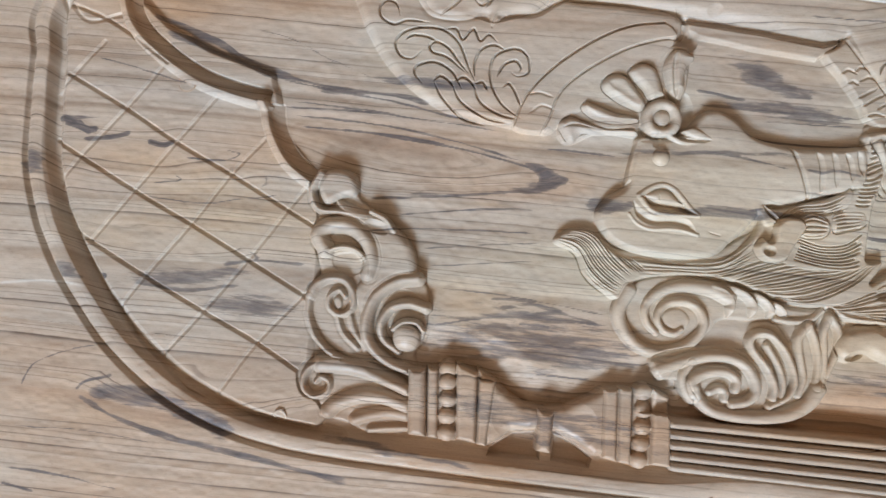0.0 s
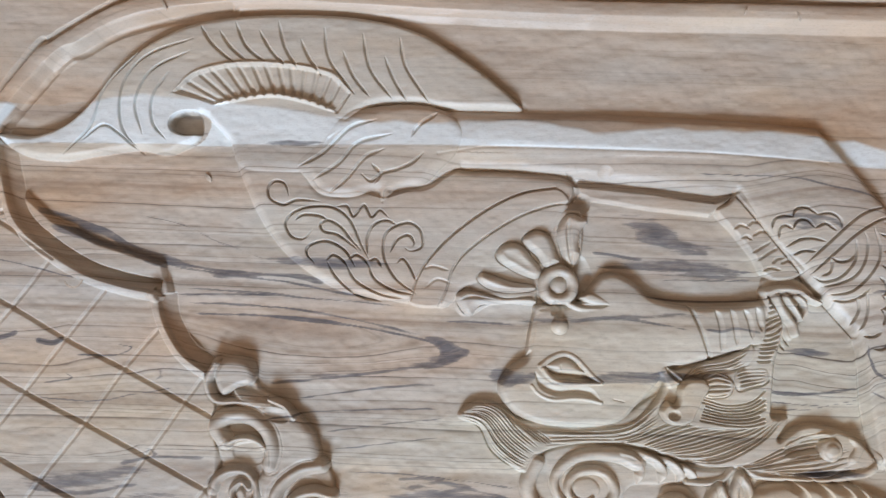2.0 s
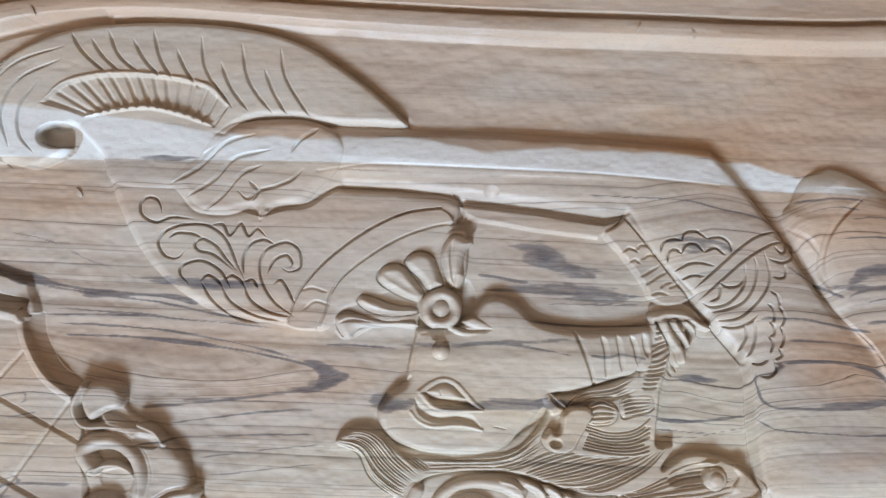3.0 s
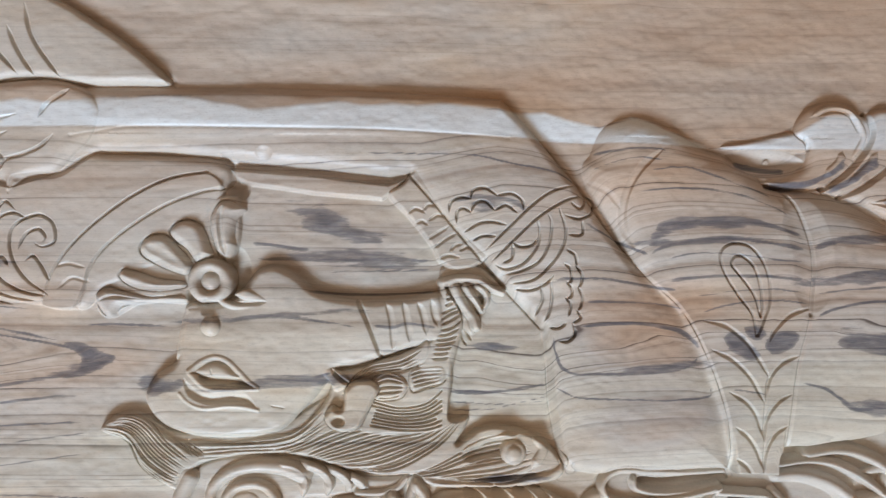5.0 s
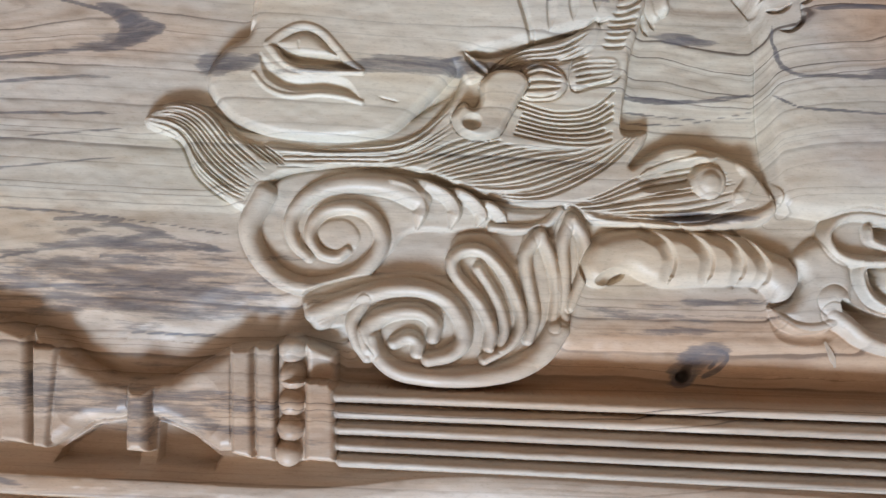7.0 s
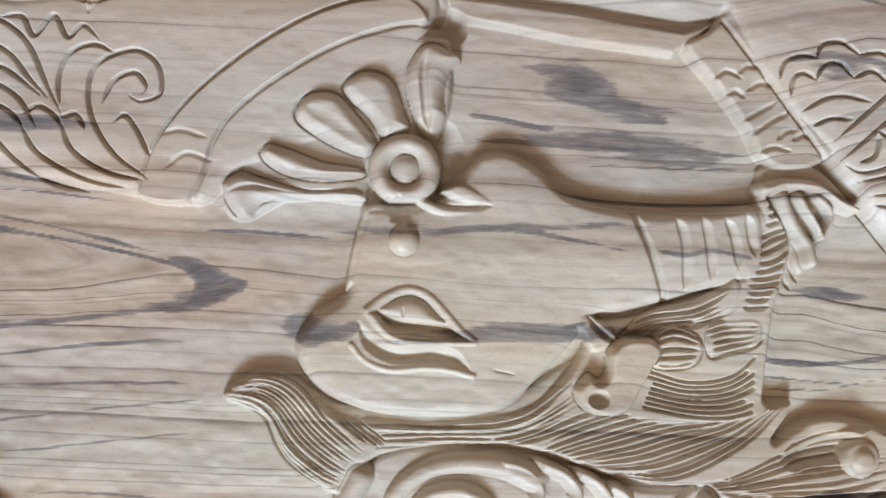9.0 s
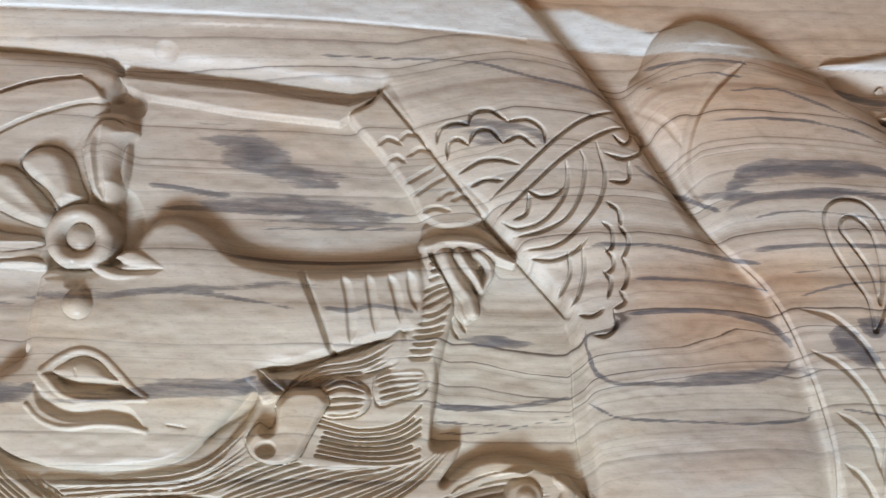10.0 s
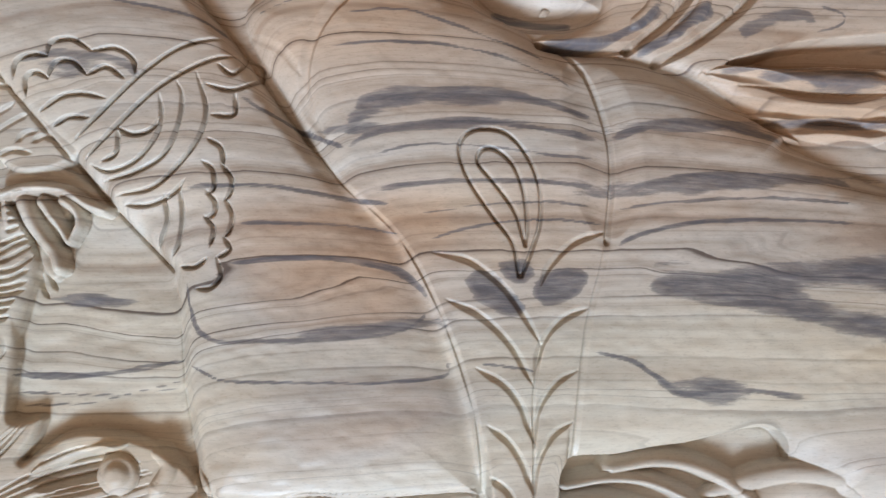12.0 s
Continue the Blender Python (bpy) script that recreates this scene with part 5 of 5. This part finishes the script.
sap_high = np.interp(GX, [-700] + [p[0] for p in [(-378, 485), (-234, 488), (-90, 462), (53, 432), (197, 425), (269, 419), (326, 400), (398, 402), (557, 389), (643, 374)]] + [p[0] for p in [(672, 373), (736, 347), (775, 357), (821, 335), (872, 310), (974, 322), (1012, 338), (1044, 337), (1107, 336), (1124, 309), (1199, 308)]] + [1290], [510] + [p[1] for p in [(-378, 485), (-234, 488), (-90, 462), (53, 432), (197, 425), (269, 419), (326, 400), (398, 402), (557, 389), (643, 374)]] + [p[1] for p in [(672, 373), (736, 347), (775, 357), (821, 335), (872, 310), (974, 322), (1012, 338), (1044, 337), (1107, 336), (1124, 309), (1199, 308)]] + [350])
sap_high += 2.5 * rough(30, 400, 31)
sap = np.clip((GY - sap_low) / 1.5, 0, 1) * np.clip((sap_high - GY) / 4.0, 0, 1)
vein([(-603, -7), (-551, -4), (-514, -6), (-484, -12)], 1.8, 0.8, sap)
sap *= np.where(GX < (-334, 464)[0], np.clip((Z - 3) / 4, 0, 1), 1)
# sapwood painted duller on the spray to offset the light its tilt catches
sap *= np.where(OWNER == SPRAY, 0.72, 1)
pit = (-206, 450)
sap *= np.where(np.hypot(GX - pit[0], GY - pit[1]) < 34, np.clip((Z - 3) / 4, 0, 1), 1)
ring = np.where(GY > sap_low, ring * 0.8 + 37.3, ring)
tone = 0.5 + 0.24 * rough(420, 80, 41) + 0.1 * rough(130, 30, 44) + np.where(GY > sap_high, -0.24, 0) + np.where(GY < -170 - 0.05 * GX, -0.1, 0) + 0.12 * np.clip((GX - 350) / 200, 0, 1) * np.clip((700 - GX) / 150, 0, 1) * (GY < sap_low) - 0.1 * np.clip((GX - 600) / 150, 0, 1) * np.clip((GY - 40) / 100, 0, 1)
for (x, y), rx, ry, much in (
    ((761, 0), 80, 30, -0.42), ((749, 127), 90, 40, -0.15), ((315, 100), 120, 75, 0.28), ((1051, 4), 160, 60, 0.35), ((573, 56), 60, 50, 0.25),
) + (
    # among these: darker over the baluster, browner along the trough beside the shaft
    ((112, -87), 200, 60, -0.15), ((110, -187), 260, 50, -0.2), ((-306, 377), 170, 40, -0.38), ((768, 124), 95, 28, -0.25), ((754, 80), 75, 26, -0.35), ((850, 257), 160, 50, -0.28), ((1060, 153), 130, 35, -0.2), ((614, 47), 130, 70, 0.3), ((875, -19), 240, 80, 0.4), ((311, 24), 260, 60, 0.3), ((1149, 204), 90, 40, -0.4), ((609, -185), 330, 42, -0.5), ((590, -150), 110, 30, -0.25), ((-80, 217), 220, 60, -0.28), ((69, 127), 160, 30, -0.2), ((-390, 67), 130, 80, 0.1), ((-61, 283), 70, 60, 0.22), ((-546, -225), 240, 110, -0.12), ((408, 245), 90, 40, -0.22),
):
    u, v = np.abs(GX + warp_x - x) / rx, np.abs(GY + 2 * warp_y - y) / ry
    tone += much * np.clip(1.35 * np.exp(-(u * u + v * v) ** 1.5), 0, 1)
ornament = np.isin(OWNER, (CLOUD, CLOUD_LOW, HORN, RIBBON)) | np.isin(OWNER, [k for k, (n, _) in enumerate(PARTS) if n == "flute"])
# clouds, horn, ribbons and flutes get an evener, paler tone
tone = np.where(ornament, 0.3 * tone + 0.42, tone)
tone = np.where(OWNER == SPRAY, 0.7 * tone - 0.1, tone)
tone = np.where(np.isin(OWNER, [k for k, (n, _) in enumerate(PARTS) if n in ("plume", "comb")]), 0.6 + 0.1 * rough(120, 60, 43), tone)
tone = np.clip(tone, 0, 1)
bold = 0.82 + 0.16 * np.clip((GX - 480) / 120, 0, 1) + 0.18 * rough(200, 50, 61)
for (x, y), rx, ry in (((340, 90), 130, 85), ((181, 275), 120, 60), ((-89, 503), 200, 60)):
    bold -= 0.6 * np.exp(-(((GX - x) / rx) ** 2) - ((GY - y) / ry) ** 2)
bold -= 0.5 * np.clip((GX - 500) / 80, 0, 1) * np.clip((70 - GY) / 60, 0, 1) * (GY > -110)
bold = np.where(np.isin(OWNER, (CLOUD, CLOUD_LOW, HORN, RIBBON)), 0.3 * bold, bold)
bold = np.clip(np.where(GY > sap_high, 0.25 * bold, bold), 0.08, 1)
under = GY + 0.117 * GX < -120.0  # the next board of the glued-up panel
ring, tone = np.where(under, ring * 0.9 + 17.7, ring), np.where(under, tone - 0.1, tone)

# ---- meshes: each part takes its own stretch of the surface ----
ny, nx = GX.shape
FLAT = 0.03
gy_, gx_ = np.gradient(Z, STEP)
normals = np.stack([-gx_, -gy_, np.ones_like(Z)], -1).reshape(-1, 3)
normals /= np.linalg.norm(normals, axis=1, keepdims=True)
places = np.stack([GX, GY, Z], -1).reshape(-1, 3) * 0.001
index = np.arange(nx * ny).reshape(ny, nx)
quads = np.stack([index[:-1, :-1], index[:-1, 1:], index[1:, 1:], index[1:, :-1]], -1).reshape(-1, 4)
cell_owner = np.maximum.reduce([OWNER[:-1, :-1], OWNER[1:, 1:]]).ravel()
# a sub-part keeps one connected stretch; loose cells fall back to the part it belongs to
cells_2d = cell_owner.reshape(ny - 1, nx - 1)
for number, (_, above) in enumerate(PARTS):
    if not above:
        continue
    left, best = set(map(tuple, np.argwhere(cells_2d == number))), []
    whole_part = list(left)
    while left:
        heap = [left.pop()]
        for j, i in heap:
            for q in ((j + 1, i), (j - 1, i), (j, i + 1), (j, i - 1)):
                if q in left:
                    left.remove(q)
                    heap.append(q)
        best = max(best, heap, key=len)
    for q in set(whole_part) - set(best):
        cells_2d[q] = above
cell_owner = cells_2d.ravel()
FIELDS = {"ring": ring.ravel(), "sap": sap.ravel(), "streak": streak.ravel(), "tone": tone.ravel(), "bold": bold.ravel()}


def surface_part(name, cells, parent, label=""):
    used, local = np.unique(cells, return_inverse=True)
    local = local.reshape(-1, 4)
    me = bpy.data.meshes.new(name)
    me.vertices.add(len(used))
    me.vertices.foreach_set("co", places[used].astype(np.float32).ravel())
    me.loops.add(local.size)
    me.loops.foreach_set("vertex_index", local.astype(np.int32).ravel())
    me.polygons.add(len(local))
    me.polygons.foreach_set("loop_start", np.arange(0, local.size, 4, dtype=np.int32))
    me.update(calc_edges=True)
    me.polygons.foreach_set("use_smooth", np.ones(len(local), bool))
    for key, values in FIELDS.items():
        a = me.attributes.new(key, "FLOAT", "POINT")
        a.data.foreach_set("value", values[used].astype(np.float32))
    me.normals_split_custom_set_from_vertices(normals[used].astype(np.float32))
    me.materials.append(TEAK)
    ob = new(name, me)
    ob.parent = parent
    return tagged(ob, label)


panel = tagged(new("carved_relief_panel"), "pale teak panel carved in relief, lying flat on the floor", "carved panel")
LABELS = {
    "plank": "glued-up teak plank with dark grain streaks", "border_moulding": "rounded border bead", "lattice_field": "flat field scored with diamond lattice",
    "arch_moulding": "thin raised arch fillet", "scroll_ornament": "carved acanthus scroll", "leaf_ornament": "fanned carved leaves", "baluster": "carved baluster with bead rows",
    "fluted_shaft": "long fluted column shaft", "plume": "combed feather plume in pale sapwood", "carved_figure": "profile figure with headdress and long hair in relief",
    "cloud_scroll": "curled cloud scroll", "ribbed_horn": "ribbed curled horn", "ribbon_drapery": "flowing ribbon folds", "leaf_spray": "overlapping leaf spray",
}
# two by two cells become one where the surface is all but flat
my, mx = (ny - 1) // 2, (nx - 1) // 2
a, b, c, d = Z[0 : 2 * my : 2, 0 : 2 * mx : 2], Z[0 : 2 * my : 2, 2 : 2 * mx + 1 : 2], Z[2 : 2 * my + 1 : 2, 2 : 2 * mx + 1 : 2], Z[2 : 2 * my + 1 : 2, 0 : 2 * mx : 2]
off = np.abs(Z[1 : 2 * my : 2, 1 : 2 * mx : 2] - (a + b + c + d) / 4)
for mid, edge_mean in ((Z[0 : 2 * my : 2, 1 : 2 * mx : 2], (a + b) / 2), (Z[2 : 2 * my + 1 : 2, 1 : 2 * mx : 2], (c + d) / 2), (Z[1 : 2 * my : 2, 0 : 2 * mx : 2], (a + d) / 2), (Z[1 : 2 * my : 2, 2 : 2 * mx + 1 : 2], (b + c) / 2)):
    off = np.maximum(off, np.abs(mid - edge_mean))
four = cell_owner.reshape(ny - 1, nx - 1)[: 2 * my, : 2 * mx].reshape(my, 2, mx, 2).transpose(0, 2, 1, 3).reshape(my, mx, 4)
joined = (off < FLAT) & (four.min(2) == four.max(2))
small = np.ones((ny - 1, nx - 1), bool)
small[: 2 * my, : 2 * mx] = ~np.repeat(np.repeat(joined, 2, 0), 2, 1)
jj, ii = np.nonzero(joined)
jj, ii = 2 * jj, 2 * ii
large = np.stack([index[jj, ii], index[jj, ii + 2], index[jj + 2, ii + 2], index[jj + 2, ii]], -1)
cell_owner = np.concatenate([cell_owner[small.ravel()], four[..., 0][joined]])
quads = np.concatenate([quads[small.ravel()], large])
corner = (quads[:, 0] // nx, quads[:, 0] % nx)
plank_of = np.where(GY[corner] > sap_low[corner], 2, np.where(under[corner], 0, 1))
made = {}
for number, (name, above) in enumerate(PARTS):
    mine = cell_owner == number
    if number == 0:
        for k in range(3):
            surface_part(name, quads[mine & (plank_of == k)], panel, LABELS[name])
    elif mine.any():
        made[number] = surface_part(name, quads[mine], made.get(above, panel), LABELS.get(name, ""))


def part(name, bm, material, parent, label=""):
    me = bpy.data.meshes.new(name)
    bm.to_mesh(me)
    bm.free()
    me.materials.append(material)
    ob = new(name, me)
    ob.parent = parent
    return tagged(ob, label)


# the rest of the panel's thickness under and around the carved face
bm = bmesh.new()
bmesh.ops.create_cube(bm, size=1.0, matrix=Matrix.Translation((0.3075, 0.1655, -0.0535)) @ Matrix.Diagonal((1.955, 1.032, 0.045, 1)))
bmesh.ops.bevel(bm, geom=bm.edges[:], offset=0.003, segments=2, affect="EDGES")
part("backing_board", bm, TEAK, panel, "solid teak core of the panel")
# lipping that closes the panel's four edges
for x0, x1, y0, y1 in ((-0.670, -0.650, -0.350, 0.681), (1.265, 1.285, -0.350, 0.681), (-0.650, 1.265, -0.350, -0.330), (-0.650, 1.265, 0.661, 0.681)):
    bm = bmesh.new()
    bmesh.ops.create_cube(bm, size=1.0, matrix=Matrix.Translation(((x0 + x1) / 2, (y0 + y1) / 2, -0.0095)) @ Matrix.Diagonal((x1 - x0, y1 - y0, 0.043, 1)))
    part("edge_lipping", bm, TEAK, panel)

# ---- unseen room added round the panel: floor, bounce walls with one opening, bounce ceiling ----
def box(name, x0, x1, y0, y1, z0, z1, material, label, category):
    bm = bmesh.new()
    bmesh.ops.create_cube(bm, size=1.0, matrix=Matrix.Translation(((x0 + x1) / 2, (y0 + y1) / 2, (z0 + z1) / 2)) @ Matrix.Diagonal((x1 - x0, y1 - y0, z1 - z0, 1)))
    me = bpy.data.meshes.new(name)
    bm.to_mesh(me)
    bm.free()
    me.materials.append(material)
    return tagged(new(name, me), label, category, kind="structure")


W0, W1, D0, D1, F0, F1 = -7.0, 8.0, -7.25, 6.5, -0.076, 6.8
box("floor", W0 - 0.2, W1 + 0.2, D0 - 0.2, D1 + 0.2, F0 - 0.1, F0, CONCRETE, "grey concrete workshop floor", "floor")
box("ceiling", W0 - 0.2, W1 + 0.2, D0 - 0.2, D1 + 0.2, F1, F1 + 0.1, BOUNCE_BROWN, "plain brown plaster ceiling", "ceiling")
box("wall_north", W0 - 0.2, W1 + 0.2, D1, D1 + 0.2, F0, F1, BOUNCE_BROWN, "plain brown plaster wall", "wall")
box("wall_west", W0 - 0.2, W0, D0, D1, F0, F1, BOUNCE_BROWN, "plain brown plaster wall", "wall")
box("wall_east", W1, W1 + 0.2, D0, D1, F0, F1, BOUNCE_BROWN, "plain brown plaster wall", "wall")
ox0, ox1 = OPENING.x - OPENING_SIZE[0] / 2 - 0.01, OPENING.x + OPENING_SIZE[0] / 2 + 0.01
oz0, oz1 = OPENING.z - OPENING_SIZE[1] / 2 - 0.01, OPENING.z + OPENING_SIZE[1] / 2 + 0.01
box("wall_south", W0 - 0.2, ox0, D0 - 0.2, D0, F0, F1, BOUNCE_BROWN, "plain brown plaster wall beside the window opening", "wall")
box("wall_south", ox1, W1 + 0.2, D0 - 0.2, D0, F0, F1, BOUNCE_BROWN, "plain brown plaster wall beside the window opening", "wall")
box("wall_south", ox0, ox1, D0 - 0.2, D0, F0, oz0, BOUNCE_BROWN, "plain brown plaster wall under the window opening", "wall")
box("wall_south", ox0, ox1, D0 - 0.2, D0, oz1, F1, BOUNCE_BROWN, "plain brown plaster wall over the window opening", "wall")


# ---- chips and shavings left by the chisel ----
def height_at(x, y):
    i, j = int(round((x - XS[0]) / STEP)), int(round((y - YS[0]) / STEP))
    return float(Z[max(j - 2, 0) : j + 3, max(i - 2, 0) : i + 3].max())


def wood_chip(x, y, length, width, turn, seed):
    rng = random.Random(seed)
    bm = bmesh.new()
    rows = []
    for k in range(7):
        f = k / 6
        w = width * (0.35 + 0.65 * math.sin(math.pi * min(f * 1.1, 1))) * rng.uniform(0.8, 1.1) / 2
        z = 1.6 * math.sin(math.pi * f)
        rows.append([bm.verts.new((length * (f - 0.5), side * w, z + lift)) for side, lift in ((-1, 0.0), (1, 0.3), (1, 1.1), (-1, 0.8))])
    for a, b in zip(rows, rows[1:]):
        for i in range(4):
            bm.faces.new((a[i], a[(i + 1) % 4], b[(i + 1) % 4], b[i]))
    bm.faces.new(rows[0][::-1])
    bm.faces.new(rows[-1])
    bmesh.ops.scale(bm, vec=(0.001,) * 3, verts=bm.verts)
    bmesh.ops.recalc_face_normals(bm, faces=bm.faces)
    me = bpy.data.meshes.new("wood_chip")
    bm.to_mesh(me)
    bm.free()
    me.materials.append(SHAVING)
    ob = new("wood_chip", me)
    ob.matrix_world = pose(x * 0.001, y * 0.001, height_at(x, y) * 0.001 + 0.0002, 0, 0, turn)
    return tagged(ob, "small pale wood chip lying on the carved panel", "wood chip", "chisel chips")


def wood_shaving(x, y, radius, sweep, width, turn, seed):
    rng = random.Random(seed)
    bm = bmesh.new()
    rows = []
    n = 18
    for k in range(n + 1):
        f = k / n
        a = radians(sweep) * f
        r = radius * (1 - 0.35 * f)
        cx, cy, cz = r * math.cos(a), r * math.sin(a), 0.6 + 2.5 * math.sin(math.pi * f) + rng.uniform(-0.1, 0.1)
        ring_ = []
        for du, dz in ((-0.5, 0), (0.5, 0.2), (0.5, 0.7), (-0.5, 0.5)):
            w = width * (0.4 + 0.6 * math.sin(math.pi * f))
            ring_.append(bm.verts.new((cx + du * w * math.cos(a), cy + du * w * math.sin(a), cz + dz)))
        rows.append(ring_)
    for a, b in zip(rows, rows[1:]):
        for i in range(4):
            bm.faces.new((a[i], a[(i + 1) % 4], b[(i + 1) % 4], b[i]))
    bm.faces.new(rows[0][::-1])
    bm.faces.new(rows[-1])
    bmesh.ops.scale(bm, vec=(0.001,) * 3, verts=bm.verts)
    bmesh.ops.recalc_face_normals(bm, faces=bm.faces)
    me = bpy.data.meshes.new("wood_shaving")
    bm.to_mesh(me)
    bm.free()
    me.materials.append(SHAVING)
    ob = new("wood_shaving", me)
    ob.matrix_world = pose(x * 0.001, y * 0.001, height_at(x, y) * 0.001 - 0.0003, 0, 0, turn)
    return tagged(ob, "thin curled wood shaving lying on the carved panel", "wood shaving", "chisel shavings")


CHIPS = [((-179, 375), 13, 6, 120), ((606, 536), 14, 5, 100), ((-221, 602), 14, 4, 110), ((803, -144), 10, 5, 80), ((700, -179), 24, 6, 110), ((941, 289), 9, 5, 20), ((321, -281), 8, 3, 40), ((537, 547), 12, 3, 60)]
for k, ((x, y), length, width, turn) in enumerate(CHIPS):
    wood_chip(x, y, length, width, turn, k)
SHAVINGS = [((-229, -180), 9, 200, 3, 340), ((-349, 254), 14, 150, 3, 190)]
for k, ((x, y), radius, sweep, width, turn) in enumerate(SHAVINGS):
    wood_shaving(x, y, radius, sweep, width, turn, k)
